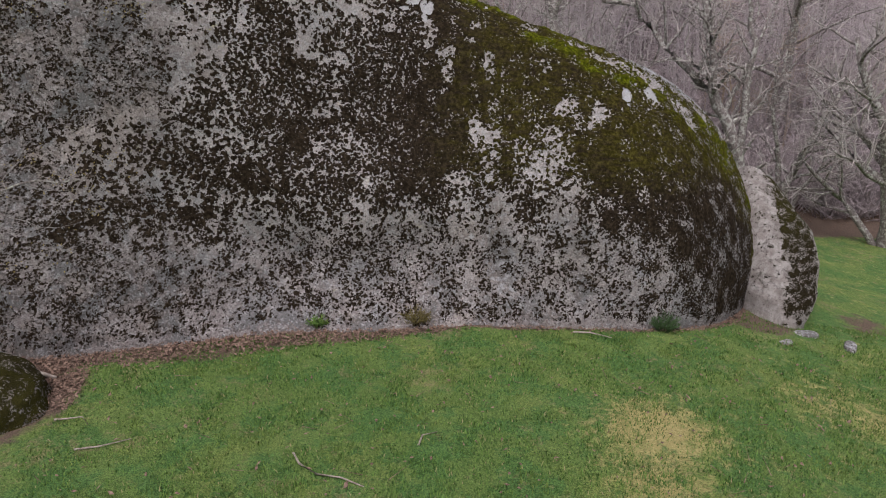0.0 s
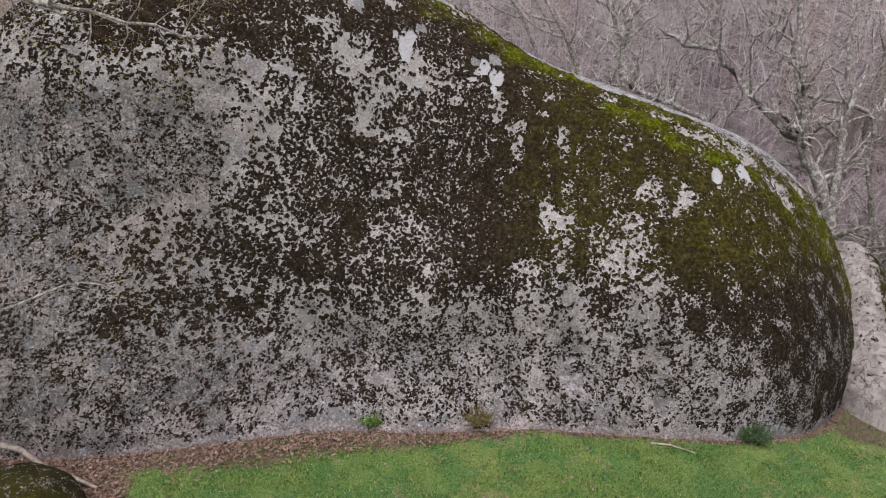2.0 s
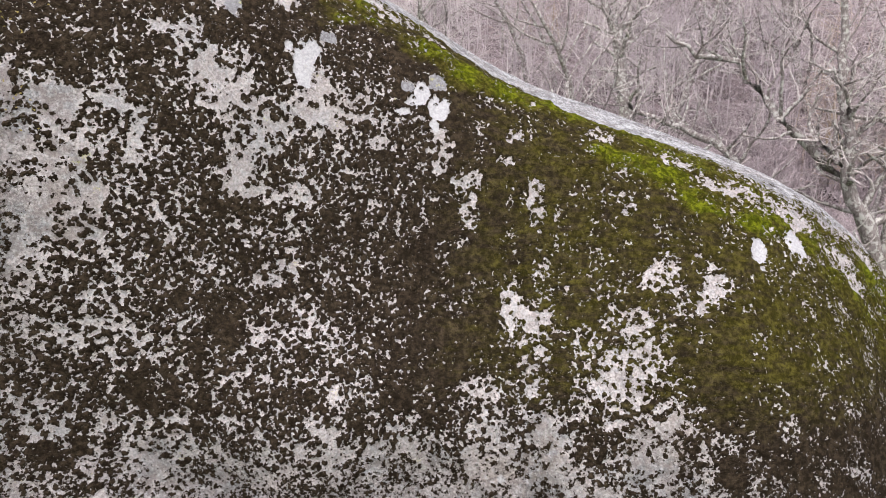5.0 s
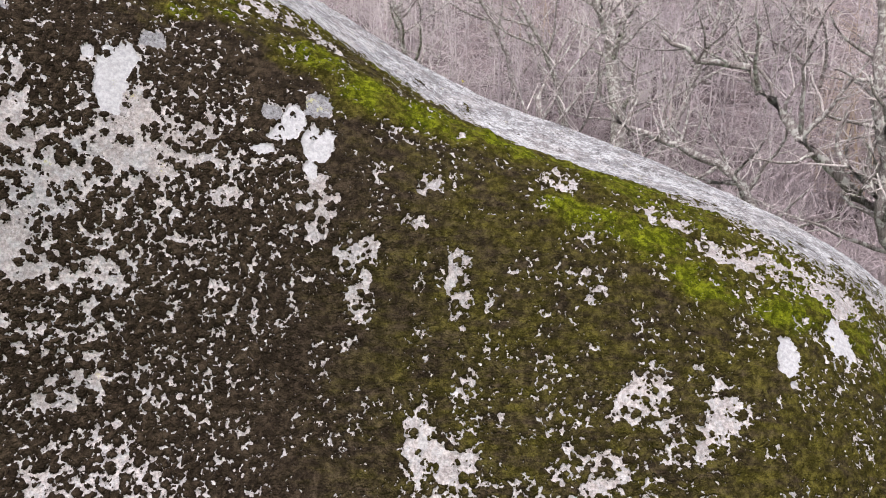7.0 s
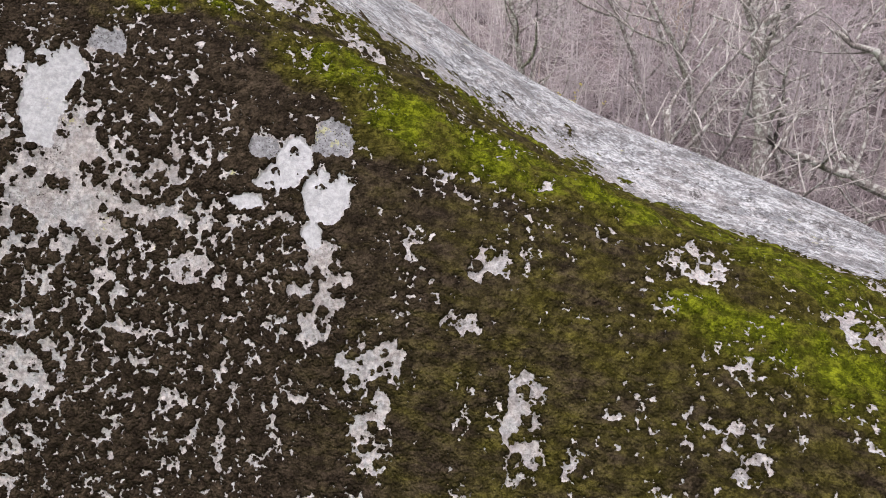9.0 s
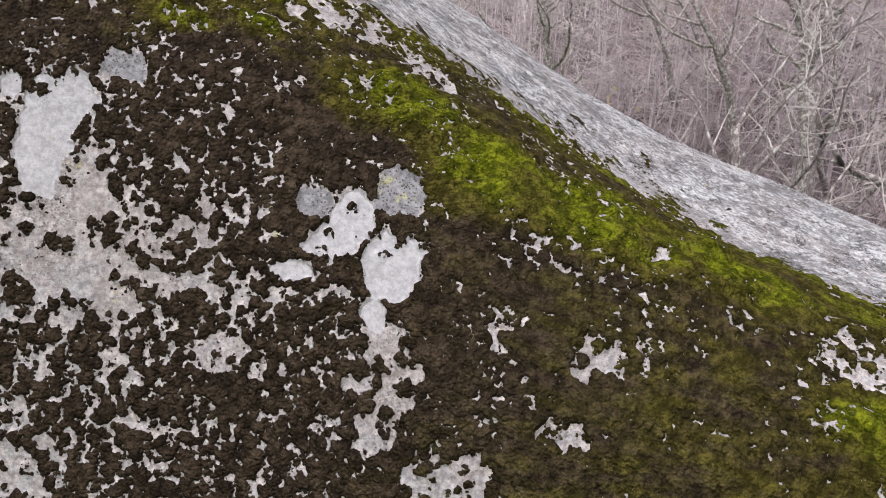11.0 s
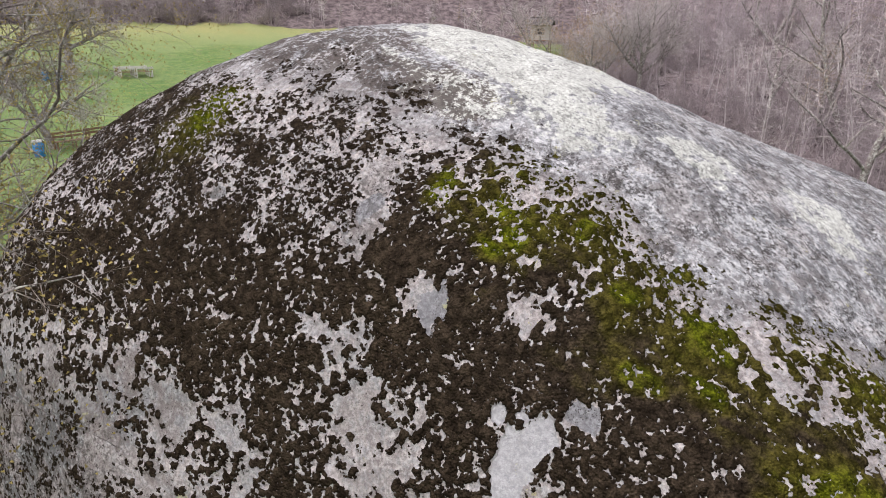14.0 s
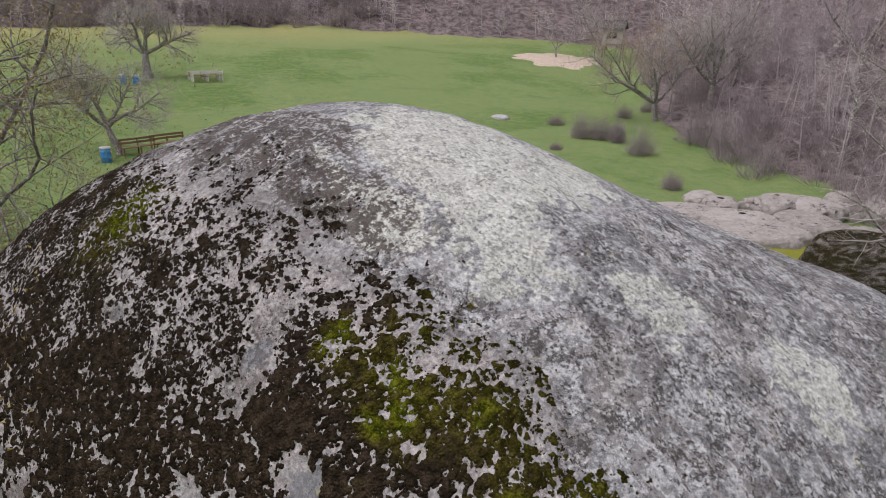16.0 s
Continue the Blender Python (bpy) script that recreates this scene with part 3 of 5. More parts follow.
# thin moss: the east brow, the middle, the west brow, the face
THIN_EAST = (
    (2.61, 13.56, 5.24, 0.28, 0.18), (3.02, 13.42, 5.02, 0.22, 0.13), (3.43, 13.55, 4.91, 0.3, 0.17), (3.94, 13.61, 4.67, 0.37, 0.18), (4.21, 13.61, 4.49, 0.25, 0.22), (-2.42, 12.58, 6.09, 0.2, 0.22),
    (-2.35, 12.49, 5.72, 0.3, 0.15), (-2.43, 12.35, 5.29, 0.17, 0.25), (-0.26, 12.96, 5.49, 0.13, 0.27), (0.19, 13.22, 5.76, 0.1, 0.05), (0.59, 13.22, 5.61, 0.1, 0.1), (0.48, 13.03, 5.36, 0.09, 0.06),
    (-0.23, 12.97, 5.5, 0.1, 0.22), (1.19, 13.61, 5.73, 0.05, 0.09), (-2.1, 12.21, 4.2, 0.3, 0.15), (0, 12.85, 5.14, 0.18, 0.16), (0.86, 12.79, 4.85, 0.1, 0.31), (1.92, 12.93, 4.92, 0.11, 0.19),
    (2.68, 12.28, 3.98, 0.06, 0.18), (0.1, 12.73, 4.8, 0.11, 0.22),
)
THIN_MID = (
    (-2.58, 12.53, 6.16, 0.25, 0.23), (-2.7, 12.56, 6.35, 0.17, 0.1), (-2.83, 12.6, 6.6, 0.14, 0.17), (-2.97, 12.65, 6.83, 0.12, 0.17), (-2.44, 12.54, 5.99, 0.13, 0.1), (-2.37, 12.49, 5.73, 0.2, 0.13),
    (-3.28, 12.54, 6.9, 0.13, 0.09), (-1.5, 12.91, 6.08, 0.21, 0.13), (-1.16, 13.02, 6.09, 0.13, 0.1), (-1.49, 12.85, 5.91, 0.21, 0.1), (-1.28, 12.89, 5.87, 0.24, 0.08), (-0.98, 12.85, 5.59, 0.1, 0.07),
    (-2.46, 12.36, 5.39, 0.21, 0.21), (-2.06, 13.32, 7.15, 0.11, 0.12), (-2.71, 12.99, 7.17, 0.14, 0.12), (-0.44, 14.15, 6.69, 0.18, 0.13), (-1.11, 13.98, 7.05, 0.1, 0.15), (-0.22, 13.85, 6.48, 0.09, 0.08),
    (0.2, 13.23, 5.76, 0.11, 0.06), (-3.26, 12.91, 7.46, 0.11, 0.23),
)
THIN_WEST = (
    (-3.27, 12.53, 6.88, 0.15, 0.09), (-3.58, 12.05, 6.18, 0.18, 0.16), (-3.32, 12.09, 5.93, 0.1, 0.2), (-4.14, 11.75, 6.16, 0.28, 0.22), (-3.24, 12.91, 7.44, 0.09, 0.25), (-3.33, 13.15, 7.76, 0.14, 0.14),
    (-2.08, 13.31, 7.16, 0.12, 0.14), (-4.49, 12.41, 7.59, 0.13, 0.06), (-1.99, 13.64, 7.39, 0.08, 0.06), (-2.28, 13.47, 7.43, 0.14, 0.07), (-0.8, 14.12, 6.91, 0.2, 0.17), (-2.55, 12.54, 6.14, 0.34, 0.34),
    (-2.36, 12.48, 5.7, 0.34, 0.19), (-3.93, 11.52, 5.18, 0.32, 0.51), (-1.61, 12.86, 6.04, 0.39, 0.34),
)
THIN_FACE = (
    (-3.52, 11.26, 2.4, 0.43, 0.48), (0.57, 12.31, 3.88, 0.14, 0.29), (0.89, 11.9, 3.23, 0.14, 0.57), (0.95, 11.6, 2.25, 0.19, 0.57), (1.04, 11.43, 1.46, 0.24, 0.48), (-0.57, 11.66, 2.17, 0.39, 0.4),
    (0.43, 11.65, 2.01, 0.19, 0.12), (2.24, 11.54, 2.62, 0.43, 0.38), (1.97, 12, 3.62, 0.31, 0.38), (2.88, 12.44, 4.14, 0.15, 0.23), (4.84, 13.57, 3.95, 0.35, 0.26), (0.26, 11.88, 3.02, 0.24, 0.14),
    (-4.4, 11.59, 6.11, 0.28, 0.37), (1.88, 11.81, 3.29, 0.28, 0.38), (2.27, 12.37, 4.14, 0.24, 0.2), (0.58, 12.32, 3.91, 0.12, 0.28), (0.88, 12.16, 3.69, 0.15, 0.13), (2.89, 12.41, 4.09, 0.18, 0.2),
    (1.66, 13.6, 5.57, 0.2, 0.16),
)
# unbroken moss; the patch at x -5.83 paints in a hollow's shade as moss
DENSE = (
    (-0.53, 12.46, 4.22, 0.48, 0.38), (0.28, 12.49, 4.22, 0.39, 0.34), (-0.5, 11.98, 3.27, 0.43, 0.48), (3.15, 11.92, 3.38, 0.49, 0.59), (3.71, 11.86, 3.03, 0.64, 0.8), (3.51, 11.57, 2.46, 0.69, 0.4),
    (4.68, 12.2, 2.73, 0.63, 0.85), (-3.32, 11.37, 3.11, 0.33, 0.33), (-0.06, 12.53, 4.31, 0.77, 0.5), (-0.94, 13.39, 6.52, 0.3, 0.15), (0.14, 13.45, 6.04, 0.32, 0.22), (-2.83, 13.17, 7.48, 0.26, 0.16),
    (0.3, 13.38, 5.9, 0.38, 0.22), (-5.83, 11.34, 6.68, 0.4, 0.34), (-2.67, 13.4, 7.61, 0.47, 0.33), (-2.17, 13.6, 7.47, 0.28, 0.17), (-1.62, 13.56, 7.1, 0.35, 0.2), (-2.69, 13.43, 7.64, 0.4, 0.29),
    (-1.09, 13.75, 6.93, 0.35, 0.16),
)
# lush green moss, to the east and to the west
GREEN_EAST = (
    (-0.43, 13.77, 6.56, 0.35, 0.18), (0.02, 13.7, 6.28, 0.28, 0.22), (0.6, 13.77, 6.04, 0.5, 0.21), (1.24, 13.91, 5.8, 0.45, 0.2), (2.09, 13.33, 5.28, 0.41, 0.16), (2.46, 13.3, 5.15, 0.32, 0.17),
    (2.85, 13.1, 4.86, 0.31, 0.19), (3.47, 13.11, 4.6, 0.37, 0.15), (1.71, 13.36, 5.41, 0.25, 0.12), (-0.49, 13.71, 6.56, 0.14, 0.1), (-0.07, 13.68, 6.32, 0.14, 0.09), (0.56, 13.7, 6.02, 0.14, 0.12),
    (0.04, 14.77, 6.33, 0.4, 0.14), (0.59, 14.01, 6.1, 0.17, 0.13),
)
GREEN_WEST = (
    (-2.55, 13.53, 7.64, 0.18, 0.1), (-2.39, 13.47, 7.5, 0.17, 0.08), (-2.46, 13.35, 7.44, 0.13, 0.07), (-1.71, 13.71, 7.27, 0.12, 0.09), (-1.29, 13.89, 7.12, 0.16, 0.15), (-1.45, 13.5, 6.94, 0.22, 0.06),
    (-1.17, 13.68, 6.92, 0.16, 0.07), (-0.52, 13.7, 6.57, 0.18, 0.11), (-0.1, 13.72, 6.36, 0.12, 0.15), (-0.43, 13.67, 6.5, 0.12, 0.07), (-2.94, 13.36, 7.73, 0.09, 0.14), (-2.07, 13.78, 7.53, 0.14, 0.09),
    (-5.04, 12.68, 8.07, 0.2, 0.3),
)
# slate-grey crust, and mint rosettes of the crown
GREY = (
    (-1.56, 13.25, 6.73, 0.1, 0.08), (-0.34, 13.42, 6.23, 0.1, 0.12), (-0.67, 13.24, 6.19, 0.07, 0.07), (-2.59, 13.01, 7.11, 0.09, 0.14), (-3.28, 13.02, 7.61, 0.06, 0.1),
)
MINT = ((-3.48, 13.81, 8.26, 0.4, 0.3), (-2.8, 14.45, 8.14, 0.4, 0.3), (-4.1, 14.8, 8.55, 0.6, 0.7), (-3.6, 15.2, 8.4, 0.6, 0.5), (-2.19, 15.16, 7.84, 0.28, 0.2), (-2.91, 13.51, 7.83, 0.3, 0.2), (-1.55, 15.76, 7.38, 0.3, 0.25), (-3.3, 14.6, 8.3, 0.5, 0.3))
# open cracks of the crown
CRACKS = (((-4.13, 15.14, 8.6), (-3.98, 15.33, 8.54)), ((-3.73, 15.33, 8.47), (-3.57, 15.37, 8.42)), ((-2.13, 14.76, 7.82), (-2.0, 15.09, 7.73)), ((-3.22, 15.72, 8.22), (-3.05, 15.83, 8.15)))


def patches(p, rows, warp, soft=0.12):
    """1 inside ragged patches, 0 outside."""
    out = np.zeros(len(p))
    for x, y, z, rx, rv in rows:
        d = np.sqrt(((p[:, 0] - x) / rx) ** 2 + ((p[:, 1] - y) ** 2 + (p[:, 2] - z) ** 2) / rv ** 2)
        near = d < 2.2
        out[near] = np.maximum(out[near], smooth(d[near] + warp[near], 1.05 + soft, 1.05 - soft))
    return out


def lot(share):
    """The lot under which tufts must fall to hide that share of the rock."""
    return np.interp(share, (0, 0.01, 0.05, 0.18, 0.33, 0.46, 0.58, 0.67, 0.74, 0.80, 0.85, 0.89, 0.92, 1.0), (-0.3, 0.0, 0.1, 0.2, 0.3, 0.4, 0.5, 0.6, 0.7, 0.8, 0.9, 1.0, 1.1, 1.6))


def cover_at(u):
    a = np.degrees(np.arctan2(u[:, 1], u[:, 0])) % 360
    a = np.where(a < 25, a + 360, a)
    e = np.degrees(np.arcsin(np.clip(u[:, 2], -1, 1)))
    M = np.concatenate([FACE_COVER, BROW_COVER[1:]])
    r, c = M.shape
    x = np.clip((a - 205) / 145 * (c - 1), 0, c - 1.001)
    y = np.clip((e - 2) / 72 * (r - 1), 0, r - 1.001)
    i, j = x.astype(int), y.astype(int)
    fx, fy = x - i, y - j
    return (M[j, i] * (1 - fx) + M[j, i + 1] * fx) * (1 - fy) + (M[j + 1, i] * (1 - fx) + M[j + 1, i + 1] * fx) * fy


def crack_depth(p):
    out = np.zeros(len(p))
    for a, b in CRACKS:
        a, b = np.array(a), np.array(b)
        t = np.clip((p - a) @ (b - a) / ((b - a) @ (b - a)), 0, 1)
        d = np.hypot(*(p - a - t[:, None] * (b - a))[:, :2].T)
        out = np.maximum(out, np.exp(-(d / 0.035) ** 2) * (0.4 + 0.6 * np.sin(np.pi * t)))
    return out


def boulder():
    # columns and rows: fine on the south face and crest, coarse behind
    az = np.radians(np.concatenate([np.linspace(165, 205, 50, endpoint=False), np.linspace(205, 228, 120, endpoint=False), np.linspace(228, 318, 700, endpoint=False), np.linspace(318, 350, 170, endpoint=False), np.linspace(350, 385, 60, endpoint=False), np.linspace(25, 165, 80, endpoint=False)]))
    el = np.radians(np.concatenate([np.linspace(-8, 30, 155, endpoint=False), np.linspace(30, 76, 325, endpoint=False), np.linspace(76, 89.99, 50)]))
    A, E = np.meshgrid(az, el)
    u = np.stack([np.cos(E) * np.cos(A), np.cos(E) * np.sin(A), np.sin(E)], -1).reshape(-1, 3)
    p = CENTRE + u * AXES * boulder_radius(u)[:, None]
    n = u / AXES
    n /= np.linalg.norm(n, axis=1)[:, None]
    p = p + n * (0.02 * fbm(p / 1.1, 3, 21) + 0.030 * fbm(p / 0.32, 4, 31))[:, None]
    warp = fbm(p / 0.22, 4, 61)
    ragged = fbm(p / 0.5, 4, 51)
    drips = fbm(p * np.array((2.2, 2.2, 0.5)), 4, 41)
    clump = fbm(p * np.array((1.0, 1.0, 0.8)) / 0.19, 4, 45)
    beyond = p[:, 1] - np.interp(p[:, 0], CROWN_X, CROWN_Y) + 0.30 * ragged + 0.12 * warp
    crown = smooth(beyond, -0.2, 0.2)
    east = smooth(p[:, 0], -1.2, 0.4)
    belt = np.exp(-(beyond / np.where(beyond < 0, 0.28, 0.40)) ** 2)
    west = smooth(-p[:, 0], 3.6, 5.0) * smooth(p[:, 2], 6.4, 5.6)
    low = smooth(p[:, 2] + 0.4 * ragged, 3.0, 1.6)
    dusky = smooth(-p[:, 0], 2.6, 3.4) * smooth(p[:, 1] + 0.25 * ragged, 14.6, 13.7) * smooth(p[:, 2], 7.0, 7.6)
    cover = cover_at(u) + 0.15 * ragged
    finer = np.maximum(np.maximum(0.95 * west * smooth(cover, 0.62, 0.42), 0.75 * low), np.maximum(smooth(p[:, 0], 3.6, 4.6) * 0.5, 0.8 * np.maximum(belt, dusky)))
    nick = fbm(p / 0.075, 3, 65)
    dense = patches(p, DENSE, 0.5 * warp, 0.35)
    bare = patches(p, PLATES, 0.06 + 0.35 * warp + 0.45 * nick)
    grey = patches(p, GREY, 0.45 * warp + 0.60 * nick)
    faded = np.maximum(patches(p, THIN_EAST + THIN_MID + THIN_WEST, 0.7 * warp + 0.4 * nick, 0.25), 0.72 * patches(p, THIN_FACE, 0.9 * warp + 0.5 * nick, 0.35))
    lushness = np.maximum(patches(p, GREEN_EAST, 0.5 * warp - 0.25, 0.75), patches(p, GREEN_WEST, 0.5 * warp - 0.1, 0.7))
    share = cover + 0.165 + 0.10 * drips + 0.08 * ragged - 0.07 * finer - 0.06 * west + 0.12 * smooth(p[:, 0], 3.8, 4.8) + 0.25 * smooth(p[:, 2], 6.5, 7.1) * smooth(-p[:, 0], 2.0, 3.0) + 0.22 * np.exp(-((p[:, 0] + 5.0) / 1.3) ** 2 - ((p[:, 2] - 2.6) / 0.45) ** 2)
    share = share + (0.98 - share) * dense
    share = share * (1 - (0.62 - 0.08 * finer) * faded * (1 - 0.8 * dense))
    share = np.maximum(share, 0.96 * smooth(lushness, 0.1, 0.6))
    skirt = smooth(p[:, 2] - land(p[:, 0], p[:, 1]) + 0.10 * ragged + 0.10 * warp, 0.24, 0.08)
    share = share * (1 - 0.9 * skirt)
    # mottled moss on pale rock towards the crown
    share = np.clip(share * (1 - (0.25 + 0.2 * east) * belt * (1 - 0.9 * np.maximum(lushness, dense))), 0.03, 0.985) * (1 - crown) + crown * np.clip(0.02 + 0.05 * ragged + 0.14 * belt * (0.7 + 1.0 * warp) * smooth(p[:, 0], -1.6, -0.6) + 0.10 * belt * dusky, 0, 0.75) * smooth(beyond, 0.75, 0.35)
    share = share * (1 - 0.97 * np.maximum(bare, grey))
    wob = p + 0.016 * np.stack([fbm(p / 0.05, 2, 63 + 5 * k) for k in range(3)], 1)
    moss = np.full(len(p), -0.8)
    for cell, amount, k in ((0.056, share * (1 - 0.9 * finer), 71), (0.036, share * np.maximum(finer, 0.10), 81)):
        on = amount > 0.02
        moss[on] = np.maximum(moss[on], cushions(wob[on], cell, lot(amount[on]) + 0.50 * clump[on], k) * (1.0 if cell > 0.05 else 0.65))
    moss = np.maximum(moss, 1.6 * (share - 0.89 + 0.07 * east) + 0.50 * clump)
    # green: olive towards the east, lush along the crest
    olive = 0.25 * smooth(p[:, 0] + 0.4 * ragged, -1.1, 1.1) * smooth(p[:, 2], 2.3, 3.4) + 0.06 * smooth(p[:, 0], 2.6, 3.4) * smooth(p[:, 2], 2.2, 3.0)
    deep = np.interp(p[:, 0], (-2.6, -1.2, 0.0), (0.75, 0.9, 1.9))
    near_crest = smooth(beyond, -deep, -0.45 * deep) * smooth(beyond, 0.5, 0.1) * smooth(p[:, 0], -3.2, -2.4)
    green = np.maximum(np.maximum(olive, (0.50 + 0.12 * east + 0.35 * ragged) * near_crest), (0.85 + 0.5 * warp) * lushness)
    green = np.maximum(green, 0.5 * np.exp(-((p[:, 0] + 5.1) / 0.4) ** 2 - ((p[:, 2] - 8.0) / 0.3) ** 2))
    green = np.clip(green, 0, 1)
    dome = np.sqrt(np.clip(moss / 0.5, 0, 1))
    soft = fbm(p * np.array((0.6, 1.0, 1.3)) / 0.12, 3, 101)
    h = dome * 0.026 * (1 - 0.6 * finer) * (1 - 0.5 * crown) + 0.05 * smooth(moss, 0, 0.2) * green * (1 - crown) * (0.4 + 1.5 * soft)
    h = h + crown * (0.012 * fbm(p / 0.08, 3, 111) - 0.09 * crack_depth(p))
    p = p + n * h[:, None]
    mint = np.clip(patches(p, MINT, 0.8 * warp - 0.2, 0.5) * 0.72 + 0.18 * ragged + 0.12 * smooth(-p[:, 0], 2.0, 3.5) * smooth(p[:, 1], 13.6, 14.6), 0, 1) * crown
    pale = np.clip(bare + 0.22 * faded + 0.25 * low * (1 + drips), 0, 1) * (1 - grey) * (1 - crown) + crown * dusky
    clean = smooth(share + 0.15 * warp, 0.28, 0.58) * (1 - 0.75 * west) * (1 - 0.5 * low)
    clean = np.maximum(np.maximum(clean, bare), np.maximum(0.6 * faded * (1 - 0.6 * finer) * (1 - 0.7 * smooth(-p[:, 0], 3.4, 4.2)), 0.65 * belt))
    clean = np.maximum(clean, 0.2 * skirt)
    data = np.stack([np.clip(0.5 + moss * 0.5, 0, 1), green, pale, clean], 1)
    crust = np.stack([crown, mint, grey, finer], 1)
    ob = grid_mesh("boulder", p.reshape(len(el), len(az), 3), ROCK, "growth", data, wrap=True, crust=crust)
    return tagged(ob, "huge grey granite boulder patched with dark moss and lichen", "boulder")


# ---- bare trees ----


class Wood:
    """Tubes gathered into one mesh."""

    def __init__(self):
        self.v, self.f = [], []

    def tube(self, line, radii, sides):
        base = len(self.v)
        n = len(line)
        for j, (p, r) in enumerate(zip(line, radii)):
            d = (line[min(j + 1, n - 1)] - line[max(j - 1, 0)]).normalized()
            a = d.orthogonal().normalized()
            b = d.cross(a)
            for s in range(sides):
                w = 2 * math.pi * s / sides
                self.v.append(p + r * (math.cos(w) * a + math.sin(w) * b))
        for j in range(n - 1):
            for s in range(sides):
                s2 = (s + 1) % sides
                o = base + j * sides
                self.f.append((o + s, o + s2, o + sides + s2, o + sides + s))
        if sides > 3:
            self.f.append(tuple(base + (n - 1) * sides + s for s in range(sides)))

    def blade(self, a, b, w, rng):
        """A thin twig, three-sided at its foot and pointed."""
        d = (b - a).normalized()
        x = d.orthogonal().normalized()
        y = d.cross(x)
        o = len(self.v)
        for s in range(3):
            self.v.append(a + w * (math.cos(2.1 * s) * x + math.sin(2.1 * s) * y))
        self.v.append(b)
        self.f += [(o, o + 1, o + 3), (o + 1, o + 2, o + 3), (o + 2, o, o + 3)]


def limb(rng, trunk, crown, start, way, length, radius, level, last, droop=0.0, tips=None, gnarl=0.22, kids=1.0):
    """One limb with all that grows from it."""
    n = max(3, min(9, int(length / (0.32 if level else 0.5)) + 2))
    line, radii = [start.copy()], [radius]
    d = way.normalized()
    for j in range(1, n):
        wob = Vector((rng.gauss(0, 1), rng.gauss(0, 1), rng.gauss(0, 0.8)))
        d = (d + gnarl * wob + Vector((0, 0, 0.05 - droop * j / n))).normalized()
        line.append(line[-1] + d * (length / (n - 1)))
        radii.append(radius * (1 - 0.72 * j / (n - 1)))
    into = trunk if level <= 1 else crown
    if level == last:
        into.tube(line[::max(1, n // 4)] + ([line[-1]] if (n - 1) % max(1, n // 4) else []), radii[::max(1, n // 4)] + ([radii[-1]] if (n - 1) % max(1, n // 4) else []), 3)
        if tips is not None:
            tips.append(line[-1])
    else:
        into.tube(line, radii, (8, 6, 4, 3, 3)[level])
    if level < last:
        count = int(kids * (length * (1.5, 2.0, 2.9, 4.2)[level] + 2))
        for c in range(count):
            f = 0.28 + 0.72 * (c + rng.random()) / count
            j = min(n - 2, int(f * (n - 1)))
            at = line[j].lerp(line[j + 1], f * (n - 1) - j)
            ax = (line[j + 1] - line[j]).normalized()
            side = Vector((rng.gauss(0, 1), rng.gauss(0, 1), rng.gauss(0, 1)))
            side = (side - side.dot(ax) * ax).normalized()
            kid = (ax * rng.uniform(0.45, 0.9) + side).normalized()
            limb(rng, trunk, crown, at, kid, length * rng.uniform(0.34, 0.6) * (1.15 - 0.45 * f), radii[j] * rng.uniform(0.4, 0.62), level + 1, last, droop, tips, gnarl * 1.05, kids)
    return line


def bough(rng, trunk, crown, points, radius, last, tips, kids=1.0):
    """A limb that follows given points, with all that grows from it."""
    pts = [Vector(p) for p in points]
    line = [pts[0]]
    for a, b in zip(pts, pts[1:]):
        for k in (1, 2, 3):
            line.append(a.lerp(b, k / 3) + Vector((rng.gauss(0, 0.035), rng.gauss(0, 0.05), rng.gauss(0, 0.035))))
    n = len(line)
    radii = [radius * (1 - 0.75 * j / (n - 1)) for j in range(n)]
    trunk.tube(line, radii, 7)
    for j in range(2, n - 1):
        for _ in range(int(kids) + (1 if rng.random() < 0.7 else 0)):
            ax = (line[j + 1] - line[j]).normalized()
            side = Vector((rng.gauss(0, 1), rng.gauss(0, 1), rng.gauss(0.3, 1)))
            side = (side - side.dot(ax) * ax).normalized()
            limb(rng, trunk, crown, line[j], (ax * rng.uniform(0.3, 0.8) + side), rng.uniform(0.7, 2.0) * (1.2 - 0.5 * j / n), radii[j] * rng.uniform(0.35, 0.6), 1, last, 0.0 if kids < 1.5 else 0.15, tips, 0.26, 1.0 if kids < 1.5 else 1.5)


def guided_tree(x, y, boughs, label, seed, bud=None, kids=1.0, twigs=None):
    rng = random.Random(seed)
    tree = new("tree")
    base = Vector((x, y, float(land(x, y)) - 0.15))
    tree.location = base
    trunk, crown, tips = Wood(), Wood(), []
    for points, radius in boughs:
        bough(rng, trunk, crown, [Vector(p) - base for p in points], radius, 3, tips, kids)
    mesh_object("trunk", trunk.v, trunk.f, BARK, tree)
    mesh_object("crown", crown.v, crown.f, twigs or TWIG, tree, "bare lichened twigs")
    if bud:
        w = buds(tips, rng, bud, 2)
        mesh_object("foliage", w.v, w.f, BUD, tree, "yellow-green spring buds", True)
    return tagged(tree, label, "tree")


def buds(points, rng, size, per=3):
    w = Wood()
    for p in points:
        for _ in range(per):
            a = p + Vector((rng.gauss(0, 0.05), rng.gauss(0, 0.05), rng.gauss(0, 0.05)))
            w.blade(a, a + Vector((rng.gauss(0, 1), rng.gauss(0, 1), rng.gauss(0, 1))).normalized() * size, size * 0.35, rng)
    return w


